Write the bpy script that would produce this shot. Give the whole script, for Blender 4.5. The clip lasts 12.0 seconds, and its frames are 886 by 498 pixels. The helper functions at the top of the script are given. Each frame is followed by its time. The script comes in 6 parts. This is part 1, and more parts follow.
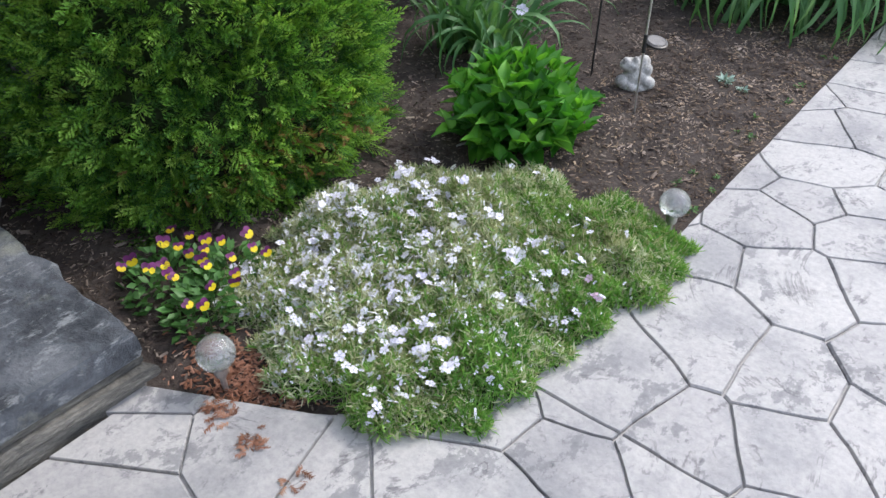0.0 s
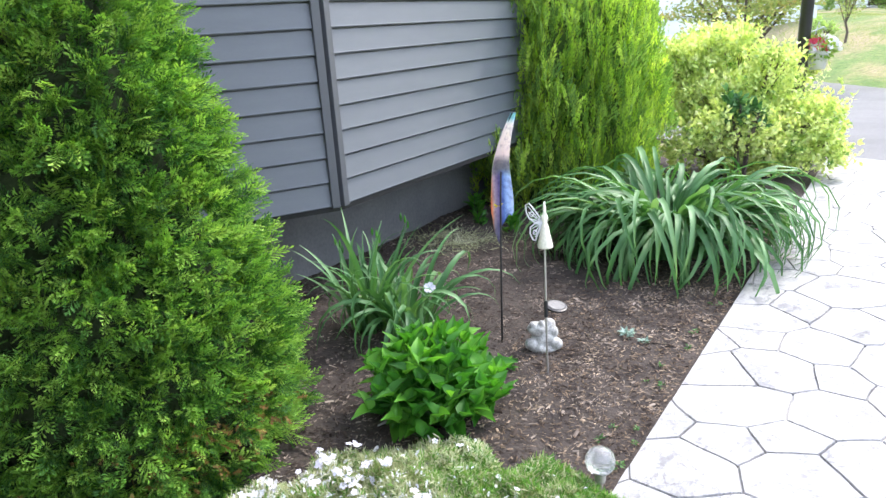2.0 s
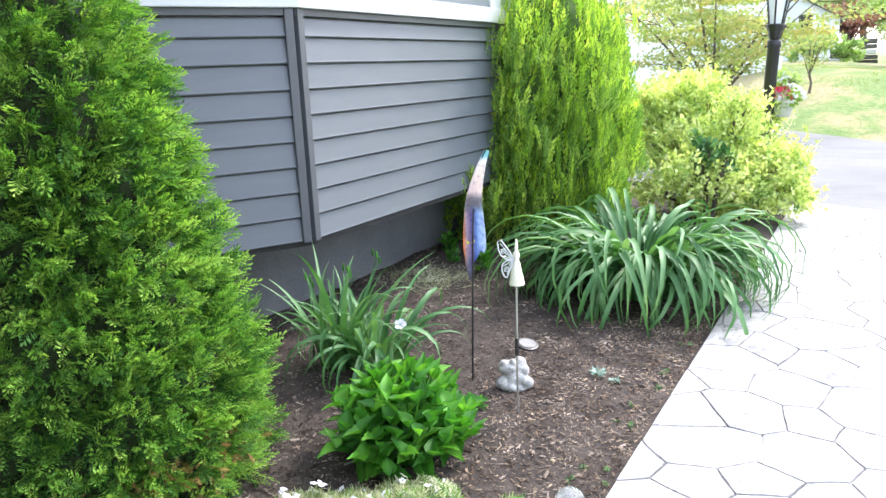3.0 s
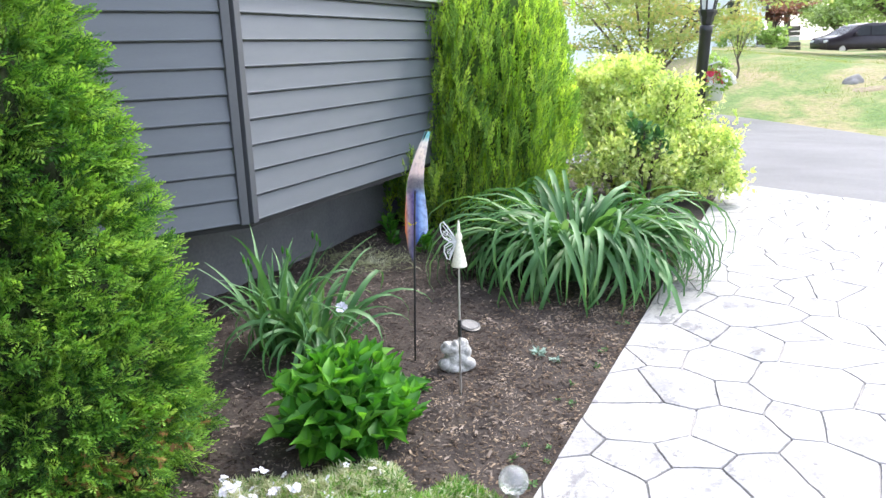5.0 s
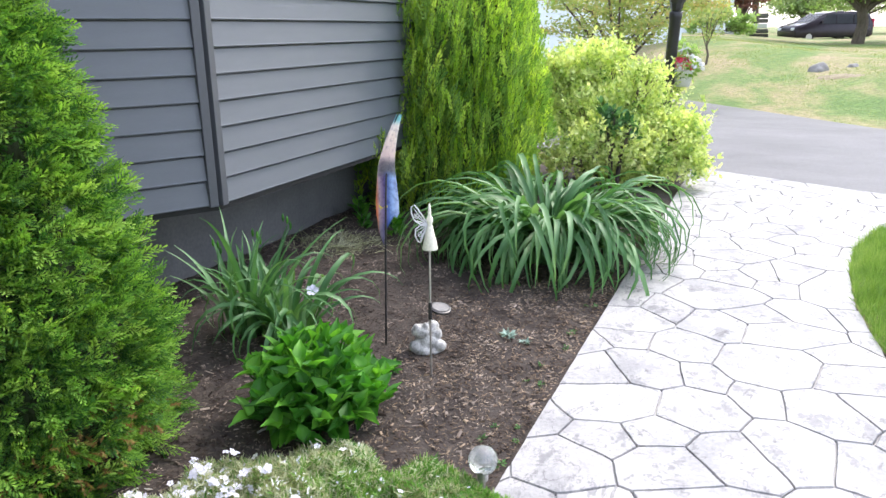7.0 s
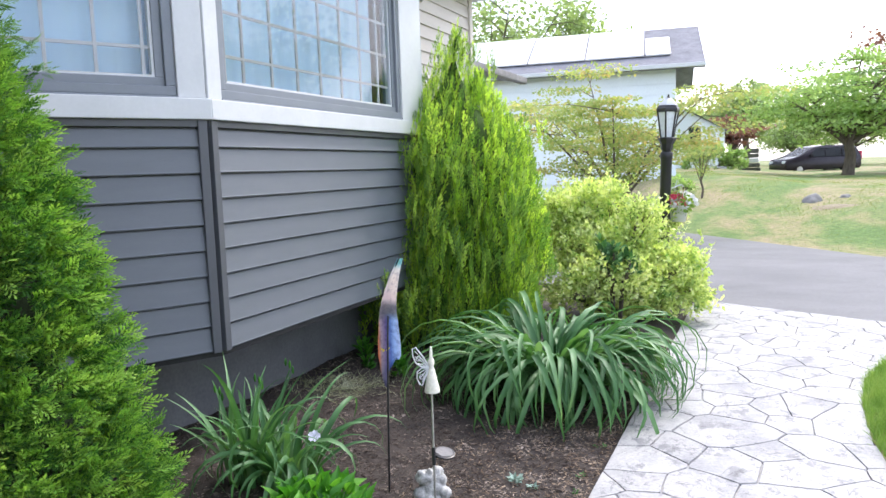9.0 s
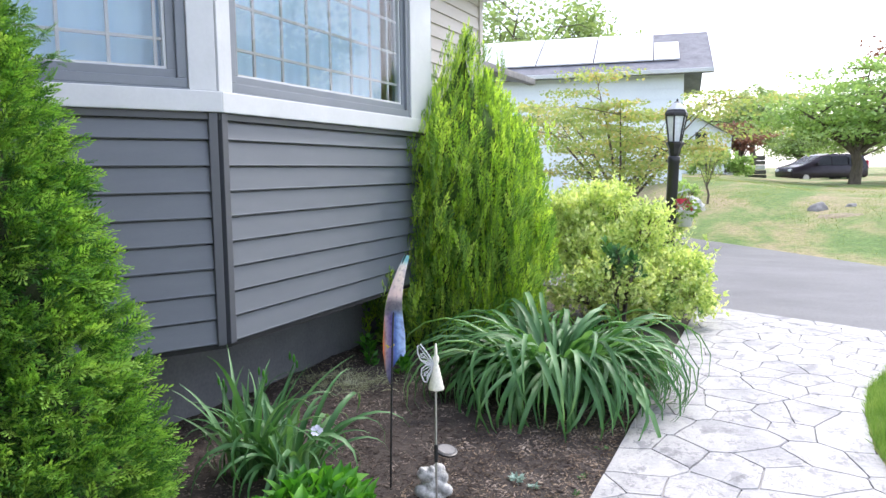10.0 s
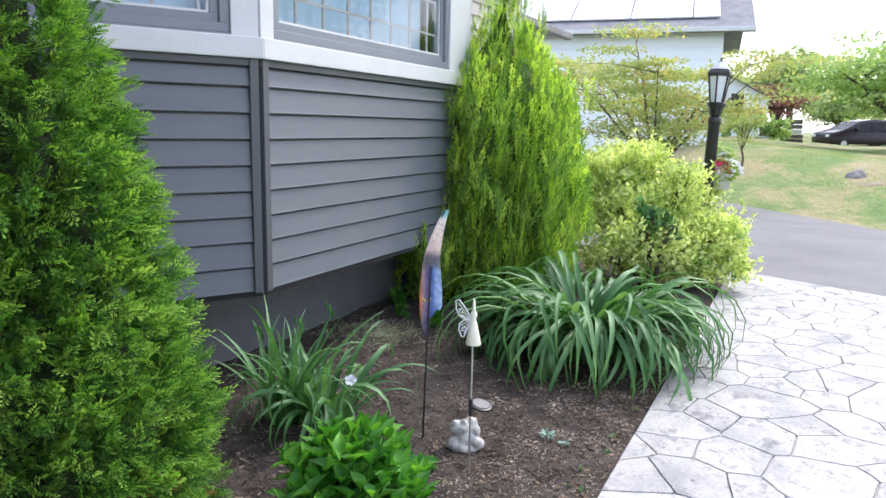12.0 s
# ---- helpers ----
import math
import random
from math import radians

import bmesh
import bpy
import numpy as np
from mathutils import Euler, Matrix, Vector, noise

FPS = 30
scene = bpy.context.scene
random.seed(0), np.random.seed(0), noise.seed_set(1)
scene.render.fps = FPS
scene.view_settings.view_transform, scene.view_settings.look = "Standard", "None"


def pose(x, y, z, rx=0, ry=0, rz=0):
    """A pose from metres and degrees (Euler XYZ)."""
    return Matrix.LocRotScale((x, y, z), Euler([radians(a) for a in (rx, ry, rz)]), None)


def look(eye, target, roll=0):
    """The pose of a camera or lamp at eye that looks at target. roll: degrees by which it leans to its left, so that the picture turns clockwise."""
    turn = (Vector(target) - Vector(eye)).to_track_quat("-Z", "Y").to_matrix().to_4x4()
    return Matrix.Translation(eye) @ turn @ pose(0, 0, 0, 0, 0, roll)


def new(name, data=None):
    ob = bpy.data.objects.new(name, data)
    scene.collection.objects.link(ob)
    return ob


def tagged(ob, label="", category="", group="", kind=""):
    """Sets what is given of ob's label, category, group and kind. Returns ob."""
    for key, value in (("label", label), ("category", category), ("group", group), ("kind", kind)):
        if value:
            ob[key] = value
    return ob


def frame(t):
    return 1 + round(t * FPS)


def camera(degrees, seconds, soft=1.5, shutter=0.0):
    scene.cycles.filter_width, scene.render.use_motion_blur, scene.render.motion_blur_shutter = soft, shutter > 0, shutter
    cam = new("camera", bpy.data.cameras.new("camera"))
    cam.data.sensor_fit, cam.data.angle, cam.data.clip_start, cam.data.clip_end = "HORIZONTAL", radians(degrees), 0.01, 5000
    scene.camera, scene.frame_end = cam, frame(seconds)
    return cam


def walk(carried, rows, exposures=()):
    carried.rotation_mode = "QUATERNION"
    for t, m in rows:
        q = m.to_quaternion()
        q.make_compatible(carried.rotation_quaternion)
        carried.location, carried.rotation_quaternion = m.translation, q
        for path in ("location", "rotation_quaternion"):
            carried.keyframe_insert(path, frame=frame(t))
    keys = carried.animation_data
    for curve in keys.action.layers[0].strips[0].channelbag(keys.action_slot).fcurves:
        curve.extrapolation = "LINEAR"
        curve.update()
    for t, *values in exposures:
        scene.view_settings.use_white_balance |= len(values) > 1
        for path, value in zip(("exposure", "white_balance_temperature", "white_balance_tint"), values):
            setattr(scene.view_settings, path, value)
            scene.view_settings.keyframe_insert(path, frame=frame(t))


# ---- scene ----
cam = camera(62.3, 12.0)
EXPOSURES = [(0.0, 0.22, 6300, 10), (1.0, 0.27, 6300, 10), (1.6, 0.42, 6350, 10), (2.2, 1.22, 6350, 10), (3.2, 1.25, 6350, 10), (4.8, 0.99, 6400, 10), (7.0, 0.74, 6450, 11), (9.3, 0.58, 6300, 12), (12.0, 0.54, 6300, 12)]
PATH = [
    (0, (2.441, -2.823, 1.35), (1.401, -1.615, 0.142), -1.2),
    (0.5, (2.446, -2.82, 1.354), (1.412, -1.606, 0.147), -1.6),
    (1, (2.463, -2.816, 1.368), (1.422, -1.507, 0.271), -1.4),
    (1.5, (2.459, -2.818, 1.382), (1.412, -1.362, 0.497), -1.6),
    (2, (2.475, -2.813, 1.386), (1.42, -1.213, 0.813), -3.9),
    (2.5, (2.451, -2.826, 1.385), (1.457, -1.18, 0.837), -2.4),
    (3, (2.474, -2.799, 1.368), (1.471, -1.135, 0.895), -2.4),
    (3.2, (2.432, -2.797, 1.365), (1.454, -1.109, 0.924), -2.0),
    (4.8, (2.454, -2.79, 1.362), (1.6, -1.061, 0.831), -1.6),
    (5, (2.454, -2.792, 1.366), (1.603, -1.061, 0.839), -1.5),
    (5.5, (2.458, -2.79, 1.365), (1.668, -1.041, 0.803), -0.9),
    (6, (2.46, -2.796, 1.364), (1.67, -1.051, 0.788), -0.5),
    (6.5, (2.457, -2.801, 1.367), (1.671, -1.058, 0.779), -0.7),
    (7, (2.462, -2.805, 1.367), (1.686, -1.052, 0.796), -0.7),
    (7.5, (2.477, -2.8, 1.374), (1.761, -1.004, 0.864), -0.9),
    (7.7, (2.484, -2.78, 1.359), (1.747, -0.964, 0.964), -1.8),
    (9.3, (2.494, -2.827, 1.4), (1.667, -1.017, 1.201), -1.6),
    (9.5, (2.482, -2.831, 1.395), (1.651, -1.023, 1.201), -1.0),
    (10, (2.481, -2.827, 1.389), (1.659, -1.016, 1.179), -0.7),
    (10.5, (2.477, -2.826, 1.387), (1.664, -1.012, 1.166), -0.4),
    (11, (2.483, -2.829, 1.387), (1.666, -1.021, 1.138), -0.5),
    (11.5, (2.475, -2.827, 1.384), (1.644, -1.036, 1.063), -0.2),
    (12, (2.414, -2.837, 1.385), (1.54, -1.069, 1.054), 1.0),
]
walk(cam, [(t, look(eye, target, roll)) for t, eye, target, roll in PATH], exposures=EXPOSURES)

# ---------------------------------------------------------------- world and sun
SUN_EL, SUN_AZ = 48.0, 20.0
world = bpy.data.worlds.new("sky")
scene.world = world
world.use_nodes = True
wn = world.node_tree.nodes
sky = wn.new("ShaderNodeTexSky")
sky.sky_type, sky.sun_disc = "NISHITA", False
sky.sun_elevation, sky.sun_rotation = radians(SUN_EL), radians(SUN_AZ)
sky.air_density, sky.dust_density, sky.ozone_density = 1.0, 3.0, 1.0
wn["Background"].inputs["Strength"].default_value = 0.15
world.node_tree.links.new(sky.outputs["Color"], wn["Background"].inputs["Color"])
# a thin bright overcast veil under the blue
veil, both_skies = wn.new("ShaderNodeBackground"), wn.new("ShaderNodeAddShader")
veil.inputs["Color"].default_value, veil.inputs["Strength"].default_value = (0.88, 0.91, 1.06, 1), 0.92
world.node_tree.links.new(wn["Background"].outputs[0], both_skies.inputs[0])
world.node_tree.links.new(veil.outputs[0], both_skies.inputs[1])
world.node_tree.links.new(both_skies.outputs[0], wn["World Output"].inputs["Surface"])
sun = new("sun", bpy.data.lights.new("sun", "SUN"))
sun.data.energy, sun.data.angle, sun.data.color = 1.9, radians(8), (1.0, 0.94, 0.88)
sd = Vector((math.sin(radians(SUN_AZ)) * math.cos(radians(SUN_EL)), math.cos(radians(SUN_AZ)) * math.cos(radians(SUN_EL)), math.sin(radians(SUN_EL))))
sun.matrix_world = look(sd * 30, (0, 0, 0))

# ---------------------------------------------------------------- materials
def material(name):
    m = bpy.data.materials.new(name)
    m.use_nodes = True
    return m, m.node_tree.nodes, m.node_tree.links, m.node_tree.nodes["Principled BSDF"]


def ramp(nodes, links, fac, stops):
    r = nodes.new("ShaderNodeValToRGB")
    while len(r.color_ramp.elements) < len(stops):
        r.color_ramp.elements.new(0.5)
    for e, (p, c) in zip(r.color_ramp.elements, stops):
        e.position, e.color = p, (*c, 1)
    links.new(fac, r.inputs["Fac"])
    return r.outputs["Color"]


def noise_fac(nodes, links, scale, detail=4.0, rough=0.55, stretch=None, object_space=False, distort=0.0):
    tc = nodes.new("ShaderNodeTexCoord")
    n = nodes.new("ShaderNodeTexNoise")
    n.inputs["Scale"].default_value, n.inputs["Detail"].default_value = scale, detail
    n.inputs["Roughness"].default_value, n.inputs["Distortion"].default_value = rough, distort
    src = tc.outputs["Object"] if object_space else None
    if src is None:
        g = nodes.new("ShaderNodeNewGeometry")
        src = g.outputs["Position"]
    if stretch:
        mp = nodes.new("ShaderNodeMapping")
        mp.inputs["Scale"].default_value = stretch
        links.new(src, mp.inputs["Vector"])
        src = mp.outputs["Vector"]
    links.new(src, n.inputs["Vector"])
    return n.outputs["Fac"]


def mixed(nodes, links, fac, a, b, mode="MIX"):
    m = nodes.new("ShaderNodeMix")
    m.data_type, m.blend_type = "RGBA", mode
    for sock, v in ((0, fac), (6, a), (7, b)):
        if isinstance(v, (int, float)):
            m.inputs[sock].default_value = v
        elif isinstance(v, tuple):
            m.inputs[sock].default_value = (*v, 1)
        else:
            links.new(v, m.inputs[sock])
    return m.outputs[2]


def bump(nodes, links, bsdf, fac, strength, distance):
    b = nodes.new("ShaderNodeBump")
    b.inputs["Strength"].default_value, b.inputs["Distance"].default_value = strength, distance
    links.new(fac, b.inputs["Height"])
    links.new(b.outputs["Normal"], bsdf.inputs["Normal"])


def plain(name, c1, c2, rough=0.6, scale=8.0, fine=90.0, bump_d=0.002, metal=0.0, stretch=None, spread=(0.3, 0.7), grain=0.2):
    """Two tones in large blotches, broken by fine grain that also gives relief."""
    m, n, l, b = material(name)
    big = noise_fac(n, l, scale, 5, 0.6, stretch)
    small = noise_fac(n, l, fine, 3, 0.6, stretch)
    col = ramp(n, l, big, [(spread[0], c1), (spread[1], c2)])
    speck = ramp(n, l, small, [(0.25, (1 - grain,) * 3), (0.75, (1 + grain * 0.55,) * 3)])
    l.new(mixed(n, l, 1.0, col, speck, "MULTIPLY"), b.inputs["Base Color"])
    b.inputs["Roughness"].default_value, b.inputs["Metallic"].default_value = rough, metal
    bump(n, l, b, small, 0.5, bump_d)
    return m


def leafy(name, dark, mid, light, rough=0.5, through_amount=0.3, clump=9.0, spec=0.4):
    """Foliage: each leaf its own tone, drifting in clumps, with light passing through."""
    m, n, l, b = material(name)
    g = n.new("ShaderNodeNewGeometry")
    oi = n.new("ShaderNodeObjectInfo")
    add = n.new("ShaderNodeMath")
    add.operation = "ADD"
    l.new(g.outputs["Random Per Island"], add.inputs[0])
    l.new(oi.outputs["Random"], add.inputs[1])
    fr = n.new("ShaderNodeMath")
    fr.operation = "FRACT"
    l.new(add.outputs[0], fr.inputs[0])
    big = noise_fac(n, l, clump, 2, 0.5)
    both = n.new("ShaderNodeMath")
    both.operation = "MULTIPLY_ADD"
    both.inputs[1].default_value = 0.55
    half = n.new("ShaderNodeMath")
    half.operation = "MULTIPLY_ADD"
    half.inputs[1].default_value, half.inputs[2].default_value = 1.2, -0.38
    l.new(big, half.inputs[0])
    l.new(fr.outputs[0], both.inputs[0])
    l.new(half.outputs[0], both.inputs[2])
    col = ramp(n, l, both.outputs[0], [(0.05, dark), (0.5, mid), (0.95, light)])
    l.new(col, b.inputs["Base Color"])
    b.inputs["Roughness"].default_value, b.inputs["Specular IOR Level"].default_value = rough, spec
    tr = n.new("ShaderNodeBsdfTranslucent")
    l.new(mixed(n, l, 1.0, col, (1.25, 1.3, 0.6), "MULTIPLY"), tr.inputs["Color"])
    mx = n.new("ShaderNodeMixShader")
    mx.inputs[0].default_value = through_amount
    l.new(b.outputs[0], mx.inputs[1])
    l.new(tr.outputs[0], mx.inputs[2])
    l.new(mx.outputs[0], n["Material Output"].inputs["Surface"])
    return m


def stone_material(name, pale, mid, dark, tone=0.25):
    """Stamped concrete: pale cream slabs with grey release smears, chipped ridges and fine grain."""
    m, n, l, b = material(name)
    oi = n.new("ShaderNodeObjectInfo")
    cloud = noise_fac(n, l, 3.2, 8, 0.62, (1, 0.8, 1))
    col = ramp(n, l, cloud, [(0.38, mid), (0.52, pale), (0.6, pale), (0.72, mid)])
    smear = ramp(n, l, noise_fac(n, l, 7.5, 14, 0.74, (1, 0.7, 1), distort=0.15), [(0.555, (0, 0, 0)), (0.575, (0.75, 0.75, 0.75)), (0.66, (1, 1, 1))])
    col = mixed(n, l, smear, col, mixed(n, l, 0.45, mid, dark))
    fine = noise_fac(n, l, 55.0, 5, 0.7)
    col = mixed(n, l, 0.7, col, ramp(n, l, fine, [(0.3, (0.66, 0.67, 0.7)), (0.6, (1.0, 1.0, 1.0))]), "MULTIPLY")
    cleft = noise_fac(n, l, 3.4, 7, 0.62, (1, 0.75, 1), distort=0.7)
    rim = ramp(n, l, cleft, [(0.43, (1, 1, 1)), (0.44, (0.5, 0.5, 0.52)), (0.456, (1, 1, 1)), (0.55, (1, 1, 1)), (0.56, (0.5, 0.5, 0.52)), (0.58, (1, 1, 1))])
    broken = ramp(n, l, noise_fac(n, l, 9.0, 4, 0.6), [(0.47, (0, 0, 0)), (0.58, (1, 1, 1))])
    col = mixed(n, l, broken, col, mixed(n, l, 1.0, col, rim, "MULTIPLY"))
    shade = ramp(n, l, oi.outputs["Random"], [(0.0, (1 - tone, 1 - tone, 1 - tone * 0.9)), (1.0, (1.0, 1.0, 1.0))])
    l.new(mixed(n, l, 1.0, col, shade, "MULTIPLY"), b.inputs["Base Color"])
    b.inputs["Roughness"].default_value = 0.62
    st = n.new("ShaderNodeValToRGB")
    st.color_ramp.interpolation = "CONSTANT"
    for p in (0.3, 0.38, 0.44, 0.5, 0.56, 0.63):
        e = st.color_ramp.elements.new(p)
        e.color = ((p - 0.25) * 2.2,) * 3 + (1,)
    l.new(cleft, st.inputs["Fac"])
    chips = noise_fac(n, l, 30.0, 6, 0.7)
    relief = mixed(n, l, 0.18, st.outputs["Color"], chips)
    bump(n, l, b, relief, 0.9, 0.012)
    return m


def slab_material():
    """Bluestone: mottled blue-grey with pale scuffs, dark damp blotches and a pitted grain."""
    m, n, l, b = material("bluestone_slab")
    big = noise_fac(n, l, 6.0, 10, 0.68, distort=0.4)
    col = ramp(n, l, big, [(0.4, (0.036, 0.043, 0.053)), (0.5, (0.092, 0.105, 0.124)), (0.6, (0.165, 0.18, 0.2))])
    scuff = ramp(n, l, noise_fac(n, l, 26.0, 8, 0.75, (1, 0.45, 1)), [(0.54, (0, 0, 0)), (0.62, (1, 1, 1))])
    col = mixed(n, l, scuff, col, (0.27, 0.29, 0.305))
    lichen = ramp(n, l, noise_fac(n, l, 4.0, 6, 0.7), [(0.55, (0, 0, 0)), (0.68, (0.7, 0.7, 0.7))])
    col = mixed(n, l, lichen, col, (0.34, 0.35, 0.28))
    l.new(col, b.inputs["Base Color"])
    b.inputs["Roughness"].default_value = 0.6
    bump(n, l, b, noise_fac(n, l, 34.0, 9, 0.75), 1.0, 0.014)
    return m


def turf_material():
    """Rough lawn: green and straw-coloured drifts, broken by fine tufts."""
    m, n, l, b = material("rough_lawn")
    drift = noise_fac(n, l, 0.55, 9, 0.68, (1, 0.55, 1), distort=0.4)
    col = ramp(n, l, drift, [(0.38, (0.1, 0.18, 0.04)), (0.46, (0.15, 0.21, 0.06)), (0.53, (0.25, 0.24, 0.11)), (0.62, (0.32, 0.26, 0.16))])
    tuft = noise_fac(n, l, 13.0, 7, 0.75)
    l.new(mixed(n, l, 1.0, col, ramp(n, l, tuft, [(0.34, (0.5, 0.56, 0.5)), (0.66, (1.35, 1.32, 1.25))]), "MULTIPLY"), b.inputs["Base Color"])
    b.inputs["Roughness"].default_value = 0.95
    bump(n, l, b, tuft, 0.8, 0.03)
    return m


M = {}
M["stone"] = stone_material("stamped_concrete", (0.455, 0.447, 0.432), (0.33, 0.33, 0.33), (0.12, 0.125, 0.135), 0.2)
M["joint"] = plain("joint", (0.34, 0.333, 0.325), (0.56, 0.55, 0.53), 0.9, 6, 120)
M["asphalt"] = plain("asphalt", (0.15, 0.15, 0.153), (0.21, 0.21, 0.212), 0.9, 0.9, 110, 0.004, stretch=(0.7, 1.2, 1), grain=0.3)
M["mulch"] = plain("mulch_soil", (0.028, 0.021, 0.018), (0.07, 0.055, 0.046), 0.95, 7, 70, 0.012, grain=0.5)
M["grass_ground"] = turf_material()
M["siding"] = plain("grey_vinyl_siding", (0.117, 0.131, 0.15), (0.131, 0.145, 0.164), 0.5, 3, 60, 0.0006, stretch=(1, 1, 6), grain=0.06)
M["siding_pale"] = plain("pale_vinyl_siding", (0.5, 0.45, 0.4), (0.55, 0.5, 0.45), 0.55, 3, 60, 0.0006, stretch=(1, 1, 6), grain=0.05)
M["post"] = plain("corner_post_vinyl", (0.075, 0.08, 0.092), (0.09, 0.095, 0.107), 0.45, 3, 60, 0.0004, grain=0.05)
M["foundation"] = plain("painted_foundation", (0.12, 0.125, 0.13), (0.17, 0.172, 0.175), 0.9, 3, 50, 0.003)
M["white"] = plain("off_white_trim", (0.54, 0.555, 0.57), (0.6, 0.61, 0.622), 0.4, 4, 60, 0.0004, grain=0.04)
M["frame_grey"] = plain("grey_window_vinyl", (0.17, 0.19, 0.22), (0.2, 0.22, 0.25), 0.4, 4, 60, 0.0004, grain=0.05)
M["dark"] = plain("dark_gap", (0.02, 0.02, 0.02), (0.03, 0.03, 0.03), 0.9, 4, 60)
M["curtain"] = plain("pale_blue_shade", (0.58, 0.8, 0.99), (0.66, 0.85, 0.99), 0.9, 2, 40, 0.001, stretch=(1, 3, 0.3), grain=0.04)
M["bark"] = plain("bark", (0.09, 0.07, 0.055), (0.17, 0.14, 0.115), 0.9, 8, 50, 0.01, stretch=(2, 2, 0.5))
# Dark enough to stand in for shade deep between tufts and under phlox.
M["twig_shade"] = plain("inner_twig_shade", (0.012, 0.024, 0.005), (0.026, 0.045, 0.01), 0.95, 14, 70, 0.02, grain=0.5)
M["twig_shade_green"] = plain("inner_twig_shade_green", (0.035, 0.08, 0.01), (0.075, 0.14, 0.02), 0.95, 14, 70, 0.02, grain=0.5)
# New growth is paler; the contrast is widened for shaded gaps and lit tips.
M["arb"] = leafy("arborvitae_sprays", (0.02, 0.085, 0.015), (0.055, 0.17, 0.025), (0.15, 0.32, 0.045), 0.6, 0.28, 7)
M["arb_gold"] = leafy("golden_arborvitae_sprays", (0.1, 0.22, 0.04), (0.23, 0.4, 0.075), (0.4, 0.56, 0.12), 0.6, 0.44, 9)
M["arb_fresh_lit"] = leafy("arborvitae_lit_new_growth", (0.09, 0.25, 0.035), (0.22, 0.44, 0.06), (0.42, 0.62, 0.13), 0.6, 0.38, 7)
M["gold_fresh_lit"] = leafy("golden_lit_new_growth", (0.36, 0.56, 0.08), (0.58, 0.76, 0.13), (0.76, 0.86, 0.22), 0.6, 0.6, 9)
M["brown_spray"] = leafy("withered_sprays", (0.09, 0.05, 0.015), (0.2, 0.12, 0.03), (0.3, 0.2, 0.06), 0.8, 0.15)
M["daylily"] = leafy("daylily_blades", (0.03, 0.105, 0.032), (0.085, 0.215, 0.072), (0.21, 0.37, 0.17), 0.5, 0.3, 5, 0.45)
M["hydrangea"] = leafy("hydrangea_leaves", (0.024, 0.11, 0.014), (0.062, 0.235, 0.024), (0.19, 0.46, 0.055), 0.5, 0.4, 9, 0.35)
M["euonymus"] = leafy("variegated_leaves", (0.13, 0.28, 0.06), (0.64, 0.72, 0.29), (0.92, 0.92, 0.62), 0.4, 0.43, 6)
M["phlox"] = leafy("phlox_needles", (0.05, 0.16, 0.03), (0.14, 0.31, 0.05), (0.28, 0.45, 0.12), 0.7, 0.3, 6)
M["phlox_dry"] = leafy("dry_phlox_bits", (0.22, 0.25, 0.11), (0.44, 0.46, 0.29), (0.7, 0.71, 0.58), 0.8, 0.25, 4)
M["phlox_flower"] = leafy("phlox_petals", (0.62, 0.61, 0.8), (0.72, 0.71, 0.86), (0.82, 0.82, 0.9), 0.6, 0.2)
M["pink_flower"] = leafy("pink_petals", (0.6, 0.4, 0.62), (0.7, 0.5, 0.7), (0.8, 0.6, 0.8), 0.6, 0.15)
M["pansy_leaf"] = leafy("pansy_leaves", (0.03, 0.09, 0.02), (0.06, 0.16, 0.035), (0.1, 0.24, 0.06), 0.5, 0.2)
M["yellow"] = leafy("yellow_petals", (0.6, 0.38, 0.01), (0.7, 0.55, 0.01), (0.8, 0.7, 0.02), 0.6, 0.2)
M["purple"] = leafy("purple_petals", (0.04, 0.004, 0.04), (0.1, 0.01, 0.085), (0.17, 0.03, 0.14), 0.6, 0.1)
M["grass"] = leafy("grass_blades", (0.1, 0.2, 0.03), (0.2, 0.34, 0.07), (0.38, 0.48, 0.17), 0.6, 0.35, 5)
M["meadow"] = leafy("meadow_blades", (0.2, 0.28, 0.08), (0.25, 0.32, 0.1), (0.33, 0.34, 0.16), 0.7, 0.4, 0.5)
M["chip"] = leafy("wood_chips", (0.02, 0.015, 0.013), (0.07, 0.054, 0.045), (0.36, 0.3, 0.25), 0.9, 0.0, 6, 0.1)
M["needle"] = leafy("dry_orange_debris", (0.13, 0.058, 0.035), (0.24, 0.12, 0.08), (0.42, 0.27, 0.19), 0.9, 0.05, 6, 0.1)
M["dry_dirt"] = plain("dry_dirt", (0.2, 0.17, 0.1), (0.33, 0.27, 0.18), 0.95, 5, 40, 0.02, grain=0.5)
M["straw"] = leafy("straw_bits", (0.07, 0.05, 0.036), (0.19, 0.14, 0.1), (0.42, 0.33, 0.24), 0.9, 0.05, 6, 0.1)
M["slab"] = slab_material()
M["slab_side"] = plain("stacked_stone", (0.035, 0.037, 0.036), (0.2, 0.19, 0.165), 0.85, 7, 34, 0.025, stretch=(1, 1, 4), grain=0.45)
M["ornament"] = plain("weathered_cast_stone", (0.22, 0.22, 0.205), (0.6, 0.59, 0.56), 0.85, 32, 120, 0.006, grain=0.35)
M["black"] = plain("black_painted_metal", (0.012, 0.012, 0.014), (0.022, 0.022, 0.024), 0.4, 5, 60, 0.0005)
M["steel"] = plain("brushed_steel", (0.45, 0.44, 0.42), (0.56, 0.55, 0.53), 0.35, 20, 150, 0.0003, 0.8)
M["cream"] = plain("cream_enamel", (0.75, 0.72, 0.6), (0.82, 0.8, 0.68), 0.5, 20, 100, 0.0005)
M["rock"] = plain("field_stone", (0.16, 0.155, 0.15), (0.32, 0.31, 0.3), 0.9, 3, 30, 0.02)
